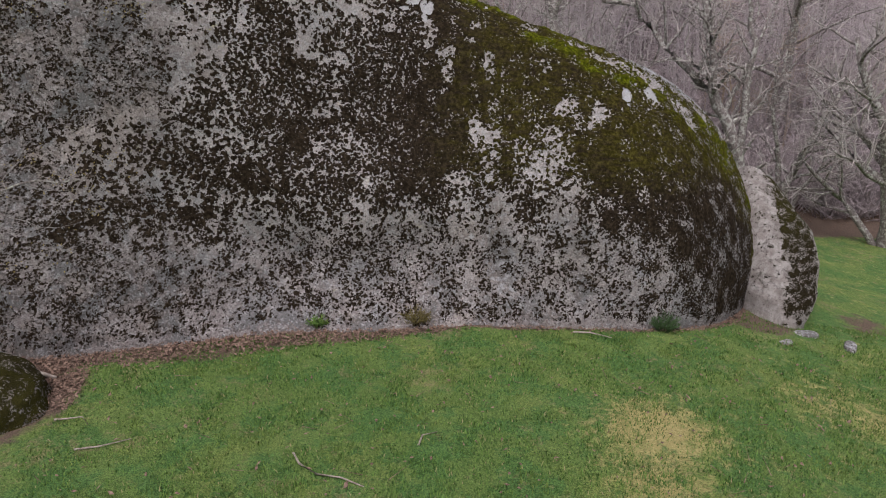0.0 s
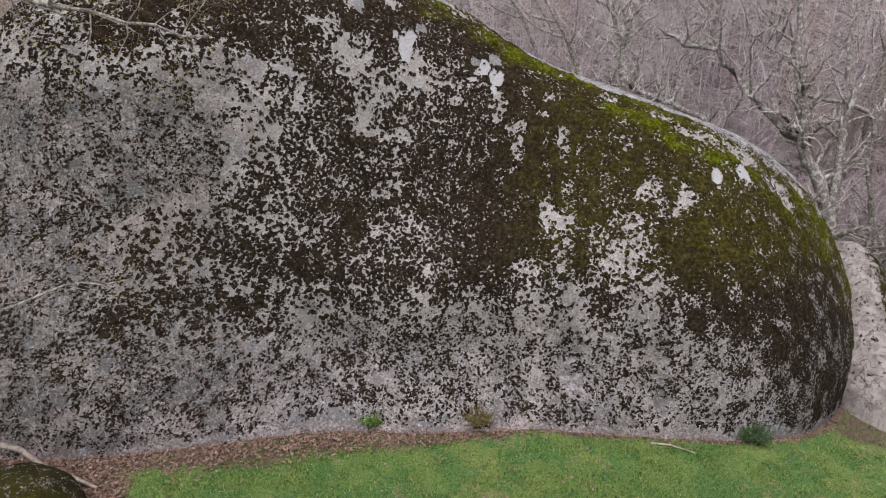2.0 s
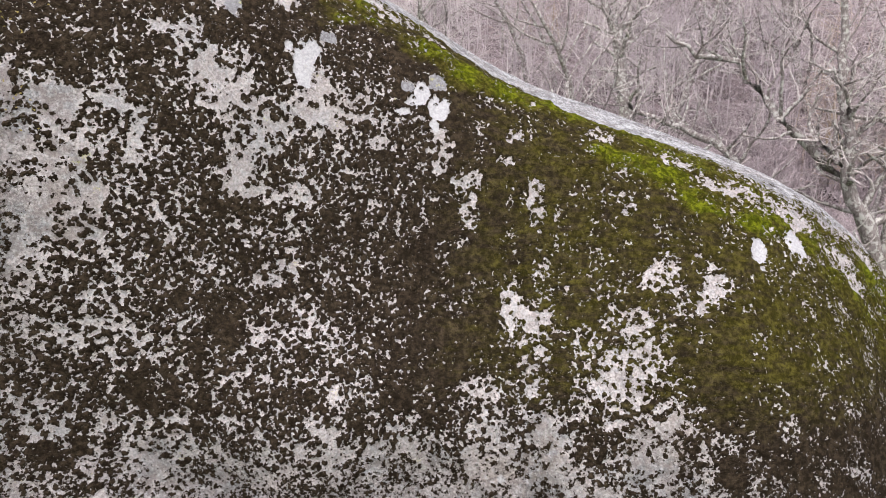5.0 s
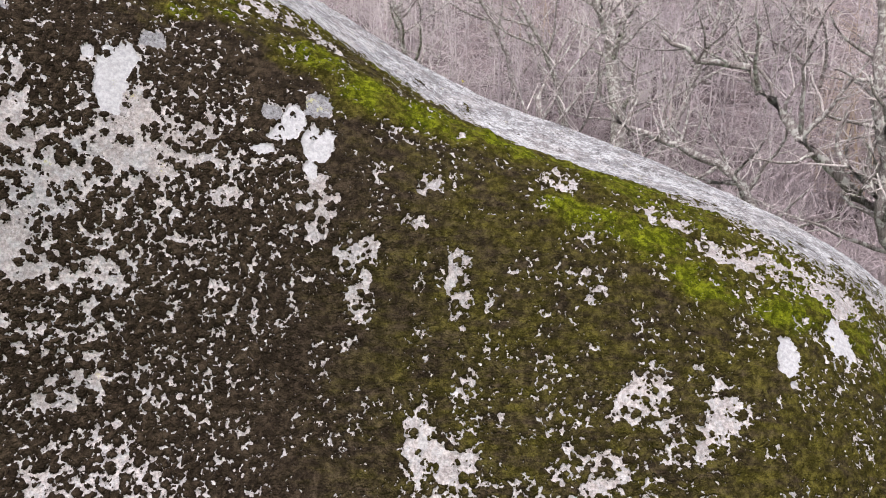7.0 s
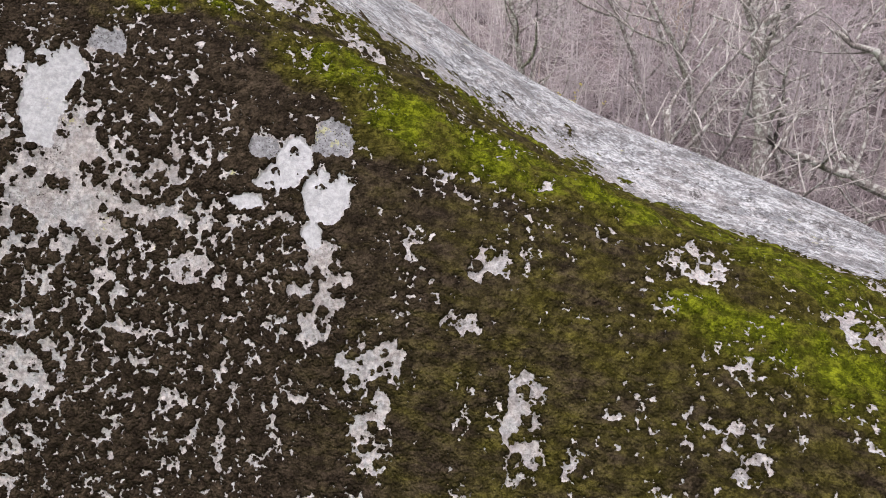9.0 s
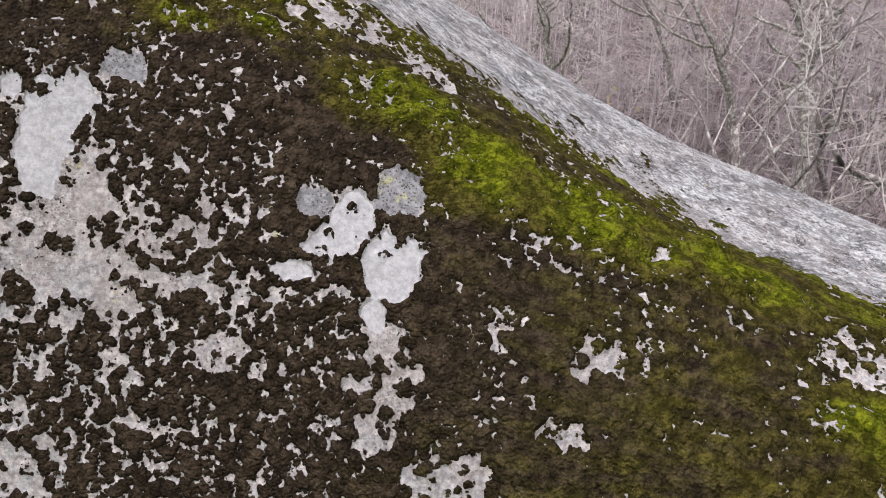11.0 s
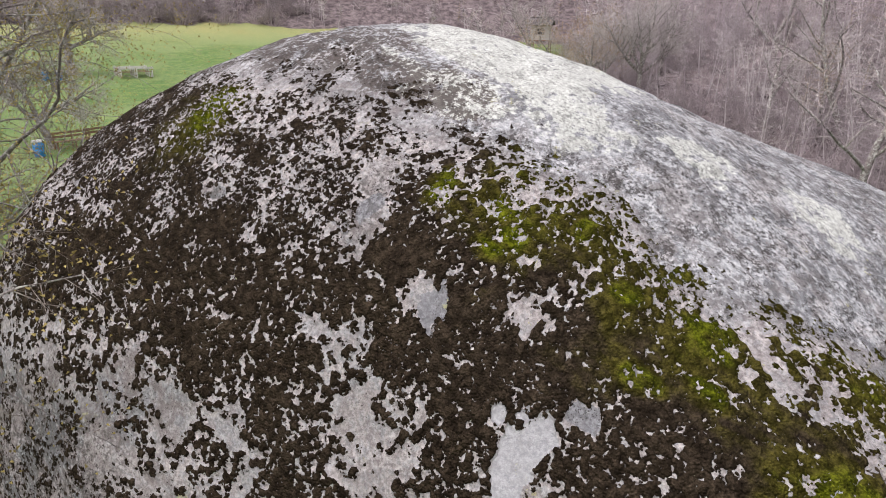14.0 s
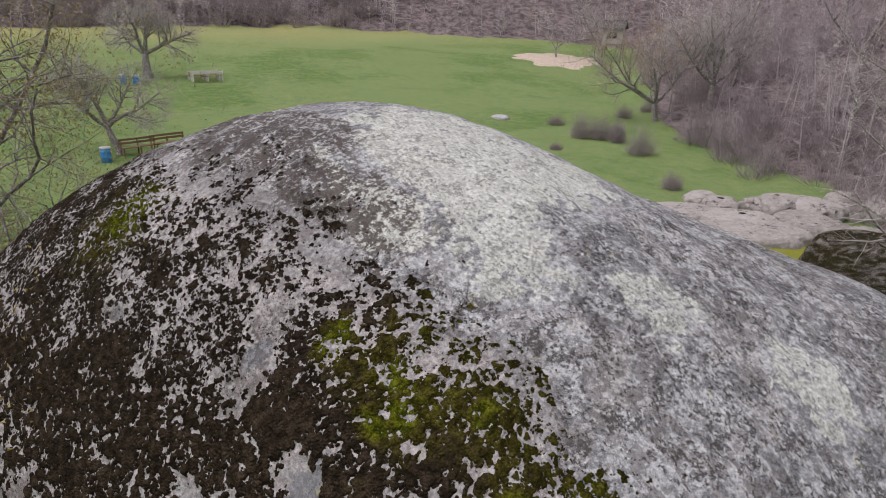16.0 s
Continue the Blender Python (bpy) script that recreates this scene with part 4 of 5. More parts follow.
def bare_tree(x, y, stems, label, last=3, seed=1, bud=None, sink=0.15, droop=0.0, kids=1.25, fork=None):
    """stems: rows of (lean x, lean y, lift, length, radius, spread of the foot)."""
    rng = random.Random(seed)
    tree = new("tree")
    tree.location = (x, y, float(land(x, y)) - sink)
    trunk, crown, tips = Wood(), Wood(), []
    crotch = Vector((0, 0, 0))
    if fork:
        crotch = Vector(fork[:3])
        trunk.tube([Vector((0, 0, -0.1)), crotch * 0.3 + Vector((0.04, 0, 0)), crotch * 0.65 - Vector((0.03, 0.03, 0)), crotch * 1.02], [fork[3] * 1.35, fork[3], fork[3] * 0.85, fork[3] * 0.7], 10)
    for lx, ly, lz, length, radius in stems:
        limb(rng, trunk, crown, crotch if fork else Vector((lx * 0.3, ly * 0.3, 0)), Vector((lx, ly, lz)), length, radius, 0, last, droop, tips, 0.13, kids)
    mesh_object("trunk", trunk.v, trunk.f, BARK, tree)
    mesh_object("crown", crown.v, crown.f, TWIG, tree, "bare twigs without leaves")
    if bud:
        w = buds(tips, rng, bud, 2)
        mesh_object("foliage", w.v, w.f, RUST, tree, "rusty spring buds", True)
    return tagged(tree, label, "tree")


def put_tree(src, x, y, turn, size, sink=0.15):
    m = pose(x, y, float(land(x, y)) - sink, 0, 0, turn) @ Matrix.Scale(size, 4)
    t = copy_thing(src, m)
    t.matrix_basis = m
    return t


def near_trees():
    # leafless tree west of the boulder, its boughs over the shoulder
    root = (-13.0, 9.6, 0.3)
    guided_tree(-13.0, 9.6, [
        ((root, (-12.9, 9.6, 3.0), (-12.0, 9.9, 5.4), (-10.4, 10.3, 6.9), (-8.6, 10.5, 7.5), (-6.9, 10.6, 7.2), (-5.4, 10.7, 6.85), (-4.3, 10.8, 6.6)), 0.065),
        (((-12.9, 9.6, 3.0), (-12.3, 10.4, 5.8), (-11.2, 11.2, 7.8), (-10.0, 11.8, 9.2), (-8.9, 12.1, 10.3)), 0.07),
        (((-12.9, 9.7, 2.6), (-13.0, 10.6, 5.6), (-12.6, 11.8, 7.6), (-11.6, 12.6, 9.2), (-10.6, 13.0, 10.6)), 0.07),
        (((-12.6, 9.8, 4.4), (-11.4, 10.9, 6.2), (-10.2, 11.8, 7.2), (-9.0, 12.2, 7.9), (-8.0, 12.3, 8.8)), 0.045),
        (((-12.8, 10.0, 3.8), (-12.2, 11.4, 5.4), (-11.0, 12.3, 6.6), (-9.8, 12.8, 7.3)), 0.045),
        (((-12.4, 10.2, 5.0), (-11.2, 11.2, 5.8), (-10.2, 12.0, 6.2), (-9.5, 12.4, 6.6)), 0.035),
        (((-12.8, 10.0, 3.4), (-12.0, 11.2, 4.4), (-11.2, 12.1, 5.2), (-10.5, 12.7, 5.6)), 0.03),
        (((-11.2, 11.2, 7.8), (-10.6, 12.0, 8.4), (-9.9, 12.5, 8.7), (-9.2, 12.8, 8.9)), 0.03),
        (((-10.4, 10.3, 6.9), (-9.2, 11.0, 7.9), (-8.4, 11.6, 8.8), (-7.9, 12.0, 9.9)), 0.035)],
        "leafless tree with budding twigs leaning over the boulder", 11, 0.03, 2.6, BROWNTWIG)
    guided_tree(-9.6, 8.2, [
        (((-9.6, 8.2, 0.4), (-8.9, 8.4, 1.8), (-7.8, 8.8, 2.8), (-6.9, 9.1, 3.2), (-6.1, 9.4, 3.45), (-5.3, 9.6, 3.5)), 0.035),
        (((-9.5, 8.2, 0.8), (-9.0, 8.2, 2.4), (-8.2, 8.7, 3.6), (-7.3, 9.0, 4.1)), 0.03)],
        "thin bare sapling leaning towards the boulder", 13, 0.03, 0.6)
    # lichened trees behind the boulder's east end
    foot = (8.75, 18.7, -0.6)
    guided_tree(8.75, 18.7, [
        ((foot, (8.53, 18.8, 1.49), (8.04, 18.95, 3.0), (7.54, 19.1, 3.8), (7.53, 19.25, 4.73), (7.22, 19.4, 5.72), (7.2, 19.55, 6.7), (7.0, 19.6, 8.2)), 0.20),
        (((8.45, 18.85, 1.7), (8.44, 18.95, 4.05), (8.52, 19.1, 5.18), (8.23, 19.25, 6.42), (8.5, 19.4, 8.0)), 0.12),
        (((8.5, 18.9, 1.9), (7.77, 19.65, 3.8), (6.62, 19.8, 4.8), (5.82, 19.95, 5.63), (5.37, 20.1, 6.24), (4.62, 20.25, 6.28), (3.91, 20.4, 6.75)), 0.13)],
        "grey lichened tree with crooked bare stems", 23)
    guided_tree(6.4, 20.4, [(((6.4, 20.4, -0.6), (6.3, 20.4, 2.6), (5.94, 20.5, 3.74), (5.58, 20.65, 4.24), (4.84, 20.8, 4.62), (4.22, 20.95, 4.77), (3.51, 21.1, 5.15), (2.91, 21.25, 5.6)), 0.13)],
        "low bare tree with one crooked bough behind the boulder", 29)
    guided_tree(5.1, 29.9, [(((5.2, 29.8, -0.5), (5.05, 30.0, 4.12), (4.75, 30.15, 5.78), (4.62, 30.3, 6.68), (4.21, 30.45, 7.49), (3.89, 30.6, 8.46), (3.6, 30.7, 10.0)), 0.28)],
        "thick dark-trunked bare tree in the wood", 33)
    guided_tree(10.9, 20.9, [(((10.9, 20.9, -0.8), (11.01, 21.0, 0.73), (11.45, 21.15, 1.8), (11.92, 21.3, 2.67), (12.7, 21.45, 3.71), (13.3, 21.6, 4.72), (13.6, 21.7, 6.4)), 0.15),
        (((10.8, 21.0, -0.5), (10.7, 21.2, 1.5), (10.4, 21.3, 3.2), (10.6, 21.4, 5.0)), 0.11), (((11.1, 20.9, -0.4), (11.7, 21.0, 0.9), (12.3, 21.0, 1.6), (13.0, 21.1, 2.2)), 0.08)],
        "lichened bare tree with leaning pale stems", 31)
    bare_tree(13.2, 19.0, [(0.0, 0.0, 1.0, 6.5, 0.24), (-0.5, 0.3, 0.8, 4.0, 0.12)], "dark-barked bare tree at the edge of the lawn", 3, 37)
    bare_tree(3.4, 20.6, [(-0.35, -0.1, 1.0, 6.0, 0.15), (-0.9, -0.1, 0.35, 4.5, 0.11)], "bare tree with low crooked boughs behind the boulder", 3, 41)


def meadow_trees():
    bare_tree(-42.9, 17.2, [(-0.7, -0.75, 0.9, 4.2, 0.15), (0.5, 0.75, 0.6, 4.0, 0.13), (-0.3, -0.2, 1.0, 4.4, 0.14), (0.3, -0.6, 0.8, 3.8, 0.11), (-0.1, 0.7, 1.0, 4.0, 0.11)],
              "grey leaning bare tree beside the benches", 3, 53, sink=0.1, kids=2.1, fork=(-0.35, -0.5, 1.7, 0.22))
    bare_tree(-71.2, 23.9, [(0.6, 0.9, 0.7, 5.0, 0.2), (-0.6, -0.9, 0.7, 5.0, 0.2), (0.0, 0.1, 1.0, 5.0, 0.2), (0.2, -0.5, 1.0, 4.6, 0.17), (-0.2, 0.6, 1.0, 4.6, 0.17)],
              "broad bare tree standing in the meadow", 3, 59, kids=2.0, fork=(0.05, 0.0, 2.4, 0.42))
    bare_tree(-37.0, 56.6, [(0.7, 1.0, 0.7, 5.6, 0.15), (-0.75, -1.05, 0.42, 6.6, 0.16), (0.0, 0.2, 1.0, 5.6, 0.15), (0.5, -0.6, 0.7, 5.2, 0.13), (-0.6, 0.4, 0.8, 5.2, 0.13), (-0.5, -0.75, 0.85, 6.2, 0.14), (-0.2, -0.2, 1.0, 5.6, 0.13)],
              "spreading tree with rusty spring buds at the wood's edge", 3, 61, 0.07, kids=1.2, fork=(-0.1, -0.15, 1.7, 0.24))
    bare_tree(-33.6, 58.6, [(0.6, 0.9, 0.9, 5.2, 0.15), (-0.5, -0.8, 0.9, 5.4, 0.16), (0.0, 0.2, 1.0, 6.0, 0.17), (0.5, -0.6, 1.0, 5.0, 0.14), (-0.6, 0.4, 1.0, 5.0, 0.14)],
              "pale pinkish-grey bare tree at the wood's edge", 3, 67, kids=1.7, fork=(0.1, 0.1, 2.2, 0.22))
    bare_tree(-76.2, 80.6, [(0.3, 0.5, 1.0, 3.6, 0.10), (-0.3, -0.5, 1.0, 3.6, 0.10), (0.0, 0.1, 1.0, 3.6, 0.10)], "small bare tree on the sandy yard", 3, 71, kids=1.3, fork=(0, 0, 1.2, 0.15))
    bare_tree(-73.0, 86.0, [(0.3, 0.4, 1.0, 6.0, 0.18), (-0.4, -0.5, 1.0, 6.0, 0.18), (-0.1, 0.1, 1.0, 6.5, 0.18)], "bare tree beside the sandy yard", 3, 73, kids=1.3, fork=(0.1, 0, 1.6, 0.26))


def woodland():
    """Trees of the wood that stand near enough to tell apart, and the mass of those behind."""
    kinds = []
    for k in range(5):
        rng = random.Random(100 + k)
        stems = [(rng.uniform(-0.2, 0.2), rng.uniform(-0.2, 0.2), 1.0, rng.uniform(6.5, 8.5), rng.uniform(0.12, 0.2))]
        if k % 2:
            stems.append((rng.uniform(-0.5, 0.5), rng.uniform(-0.5, 0.5), 1.0, 6.0, 0.11))
        x, y = (-7.0 + 4.6 * k, 33.0 + 2.0 * (k % 3))
        t = bare_tree(x, y, stems, "slender bare woodland tree among undergrowth", 3, 200 + k, kids=0.7)
        tagged(t, group="trees of the wood")
        kinds.append(t)
    rng = random.Random(7)
    done = 0
    while done < 30:
        x, y = (rng.uniform(-60, 34), rng.uniform(24, 82)) if done % 4 == 0 else (rng.uniform(-22, 22), rng.uniform(24, 60))
        w = float(woods(np.array(x), np.array(y)))
        if 1.0 < w < 26:
            put_tree(kinds[done % 5], x, y, rng.uniform(0, 360), rng.uniform(0.8, 1.25))
            done += 1


def far_wood():
    """The woods on the hills, a mass that nobody could count."""
    rng = random.Random(19)
    w = Wood()
    placed = 0
    while placed < 4400:
        a, r = rng.uniform(0.75, 2.7), 24 + 150 * rng.random() ** 1.3
        x, y = r * math.cos(a), 10 + r * math.sin(a)
        if placed % 3 == 0:
            x, y = -123 - 60 * rng.random() ** 1.5, rng.uniform(0, 150)
            r = math.hypot(x, y - 10)
        into = float(woods(np.array(x), np.array(y)))
        if into < 0.5:
            continue
        placed += 1
        z = float(land(x, y))
        tall = rng.uniform(3.5, 8.5)
        top = Vector((x + rng.gauss(0, 0.6), y + rng.gauss(0, 0.6), z + tall))
        foot = Vector((x, y, z - 0.3))
        thick = rng.uniform(0.04, 0.11)
        w.blade(foot, foot.lerp(top, 0.75), thick * 0.8, rng)
        big = 1.0 + r / 130.0
        for _ in range(30 if r < 90 else 17):
            f = rng.uniform(0.12, 0.95)
            p = foot.lerp(top, f)
            d = Vector((rng.gauss(0, 1), rng.gauss(0, 1), rng.uniform(-0.3, 1.1))).normalized()
            q = p + d * rng.uniform(0.5, 1.6) * (1.15 - 0.6 * f)
            w.blade(p, q, (0.011 if r < 90 else 0.04) * big, rng)
            for _ in range(2 if r < 90 else 1):
                s = p.lerp(q, rng.uniform(0.3, 1.0))
                e = (d + Vector((rng.gauss(0, 0.7), rng.gauss(0, 0.7), rng.uniform(-0.2, 0.8)))).normalized()
                w.blade(s, s + e * rng.uniform(0.4, 1.1), (0.007 if r < 90 else 0.028) * big, rng)
    ob = mesh_object("far_woods", w.v, w.f, FARTWIG, flat=True)
    tagged(ob, "mass of grey-purple leafless woods on the hills", "woods", kind="stuff")


def bush_mesh(rng, wide, tall, count, thick):
    """Twigs that fan from the foot to a domed, uneven outline."""
    w = Wood()
    for _ in range(count):
        a, c = rng.uniform(0, 6.283), rng.random() ** 0.7
        s, reach = math.sqrt(1 - c * c), rng.uniform(0.55, 1.1)
        out = Vector((math.cos(a), math.sin(a), 0))
        foot = out * wide * 0.16 * s + Vector((rng.gauss(0, 0.05), rng.gauss(0, 0.05), -0.08))
        tip = out * wide * 0.5 * s * reach + Vector((rng.gauss(0, 0.06), rng.gauss(0, 0.06), tall * max(0.2, c) * reach))
        w.blade(foot, tip, thick, rng)
        for _ in range(5):
            p = foot.lerp(tip, rng.uniform(0.35, 0.95))
            e = p + Vector((rng.gauss(0, 1), rng.gauss(0, 1), rng.uniform(0.1, 1.6))).normalized() * rng.uniform(0.12, 0.30) * tall
            w.blade(p, e, thick * 0.7, rng)
    return w


def shrubs():
    spots = ((-40.1, 48.6, 1.7, 0.95), (-34.9, 46.3, 2.0, 2.2), (-33.9, 47.2, 2.0, 2.2), (-33.0, 48.0, 1.4, 1.7), (-28.9, 45.8, 2.3, 2.1), (-22.3, 40.9, 1.3, 1.05), (-32.7, 42.0, 1.0, 0.6), (-41.0, 60.5, 2.2, 1.6), (-40.1, 56.3, 1.9, 1.3), (-32.4, 47.4, 1.3, 1.6))
    for k, (x, y, wide, tall) in enumerate(spots):
        rng = random.Random(300 + k)
        shrub = new("shrub")
        shrub.location = (x, y, float(land(x, y)) - 0.05)
        w = bush_mesh(rng, wide * 1.2, tall * 1.05, 210, 0.009)
        mesh_object("crown", w.v, w.f, BUSH, shrub, flat=True)
        stem = Wood()
        for s in range(5):
            a = s * 0.9
            stem.tube([Vector((0.1 * math.cos(a), 0.1 * math.sin(a), -0.1)), Vector((0.3 * wide * 0.5 * math.cos(a), 0.3 * wide * 0.5 * math.sin(a), tall * 0.5))], [0.03, 0.012], 5)
        mesh_object("stem", stem.v, stem.f, BARK, shrub)
        tagged(shrub, "leafless purple-brown shrub in the meadow", "shrub", "shrubs of the meadow")
    # a shrub in yellow flower that shows over the boulder's ridge
    rng = random.Random(91)
    shrub = new("shrub")
    shrub.location = (-0.4, 31.8, float(land(-0.4, 31.8)) - 0.05)
    w = bush_mesh(rng, 3.0, 4.3, 130, 0.010)
    mesh_object("crown", w.v, w.f, BUSH, shrub, flat=True)
    tips = [v for v in w.v[3::4] if v.z > 2.4 and rng.random() < 0.75 * math.exp(-((v.x + 0.2) / 0.9) ** 2) + 0.12]
    f = buds(tips, rng, 0.07, 4)
    mesh_object("foliage", f.v, f.f, BLOSSOM, shrub, "small yellow blossoms", True)
    tagged(shrub, "tall leafless shrub in yellow flower behind the boulder", "shrub")
    # brushwood along the wood's edge
    w = Wood()
    rng = random.Random(77)
    n = 0
    while n < 760:
        x, y = rng.uniform(-75, 40), rng.uniform(20, 105)
        if n % 4 == 0:
            x, y = rng.uniform(-140, -118), rng.uniform(0, 150)
        into = float(woods(np.array(x), np.array(y)))
        if n % 5 == 2:
            x, y = rng.uniform(-52, -8), rng.uniform(42, 95)
            into = float(woods(np.array(x), np.array(y)))
        if n % 6 == 1:
            x, y = rng.uniform(7, 20), rng.uniform(22.5, 33)
            into = 1.0
        thicket = math.sin(x / 3.1 + 1.7 * math.sin(y / 4.3)) + math.sin(y / 2.7 + 1.3 * math.sin(x / 5.1))
        if not (2.5 if -50 < x < -31 else -3.0 if x < -8 and x > -31 else -1.5) < into < 22 or rng.random() < into / 30 or rng.random() < 0.3 - 0.3 * thicket:
            continue
        n += 1
        far_off = x < -90
        b = bush_mesh(rng, rng.uniform(2.4, 4.6), rng.uniform(1.6, 3.8), 30, 0.024) if not far_off else bush_mesh(rng, rng.uniform(5, 9), rng.uniform(3.0, 5.0), 34, 0.055)
        o, base = len(w.v), Vector((x, y, float(land(x, y))))
        w.v += [p + base for p in b.v]
        w.f += [tuple(j + o for j in f) for f in b.f]
    tagged(mesh_object("brushwood", w.v, w.f, BUSH, flat=True), "dense purple-brown leafless brushwood", "brushwood", kind="stuff")


# ---- lesser rocks ----


def loft(rows, around=48, rough=0.05, seed=1, per=10):
    """A rock from level sections: rows of (x, y, z, half width, half depth, turn)."""
    rows = np.array(rows, float)
    t = np.linspace(0, len(rows) - 1, per * (len(rows) - 1) + 1)
    S = np.stack([np.interp(t, np.arange(len(rows)), rows[:, k]) for k in range(6)], 1)
    for _ in range(per // 2):
        S[1:-1] = 0.25 * S[:-2] + 0.5 * S[1:-1] + 0.25 * S[2:]
    a = np.linspace(0, 2 * np.pi, around, endpoint=False)
    ca, sa = np.cos(a), np.sin(a)
    ca, sa = np.sign(ca) * np.abs(ca) ** 0.8, np.sign(sa) * np.abs(sa) ** 0.8
    c, s = np.cos(np.radians(S[:, 5]))[:, None], np.sin(np.radians(S[:, 5]))[:, None]
    X, Y = S[:, 3:4] * ca, S[:, 4:5] * sa
    P = np.stack([S[:, :1] + X * c - Y * s, S[:, 1:2] + X * s + Y * c, S[:, 2:3] + 0 * X], -1)
    flat = P.reshape(-1, 3)
    mid = np.repeat(S[:, :3], around, 0)
    d = flat - mid
    d /= np.maximum(np.linalg.norm(d, axis=1), 1e-6)[:, None]
    flat = flat + d * (rough * 2 * fbm(flat / 0.7, 3, seed) + rough * fbm(flat / 0.17, 3, seed + 7))[:, None]
    return flat.reshape(P.shape)


def growth(P, cover, green, light=0.0, seed=5, clean=0.0):
    p = P.reshape(-1, 3)
    moss = np.maximum(cushions(p, 0.10, cover, seed), cushions(p, 0.045, cover, seed + 9) * 0.45)
    return np.stack([np.clip(0.5 + 0.5 * moss, 0, 1), green + 0 * moss, light + 0 * moss, clean + 0 * moss], 1)


def standing_stone():
    rows = [(6.72, 13.3, -0.6, 0.50, 1.15, 20), (6.72, 13.25, -0.1, 0.50, 1.1, 20), (6.9, 13.5, 0.35, 0.72, 1.15, 20), (7.06, 13.9, 0.85, 0.88, 1.1, 20),
            (7.14, 14.3, 1.35, 0.82, 1.0, 20), (7.08, 14.7, 1.85, 0.60, 0.75, 20), (7.06, 14.95, 2.25, 0.42, 0.5, 20), (7.04, 15.1, 2.5, 0.22, 0.25, 20), (7.04, 15.1, 2.58, 0.01, 0.01, 20)]
    P = loft(rows, 120, 0.04, 3, 22)
    p = P.reshape(-1, 3)
    east = (p[:, 0] - 7.08 + 0.30 * smooth(p[:, 2], 0.9, -0.1)) * 0.9 - (p[:, 1] - 13.9) * 0.1
    cover = 0.60 * smooth(east, -0.02, 0.25) - 0.5 * smooth(east, 0.62, 0.8) + 0.15 * fbm(p / 0.3, 3, 4) - 0.5 * smooth(p[:, 2], 0.3, 0.0)
    data = growth(P, cover, 0.25 * smooth(p[:, 2], 1.0, 1.8), 0.15, 15)
    ob = grid_mesh("standing_stone", P, SLAB, "growth", data, wrap=True)
    tagged(ob, "pale granite slab with dark moss leaning by the boulder", "rock")


def mossy_rock():
    rows = [(-6.5, 7.9, 0.0, 1.05, 0.85, 15), (-6.5, 7.9, 0.5, 1.05, 0.85, 15), (-6.5, 7.95, 0.9, 0.95, 0.75, 15), (-6.55, 8.0, 1.2, 0.7, 0.55, 15),
            (-6.6, 8.0, 1.35, 0.35, 0.3, 15), (-6.6, 8.0, 1.38, 0.01, 0.01, 15)]
    P = loft(rows, 90, 0.05, 8, 16)
    p = P.reshape(-1, 3)
    data = growth(P, 0.88 + 0.5 * fbm(p / 0.3, 3, 2), 0.35 + 0.4 * fbm(p / 0.4, 3, 3), 0.0, 25)
    tagged(grid_mesh("mossy_rock", P, SLAB, "growth", data, wrap=True), "small rock overgrown with dark olive moss", "rock")


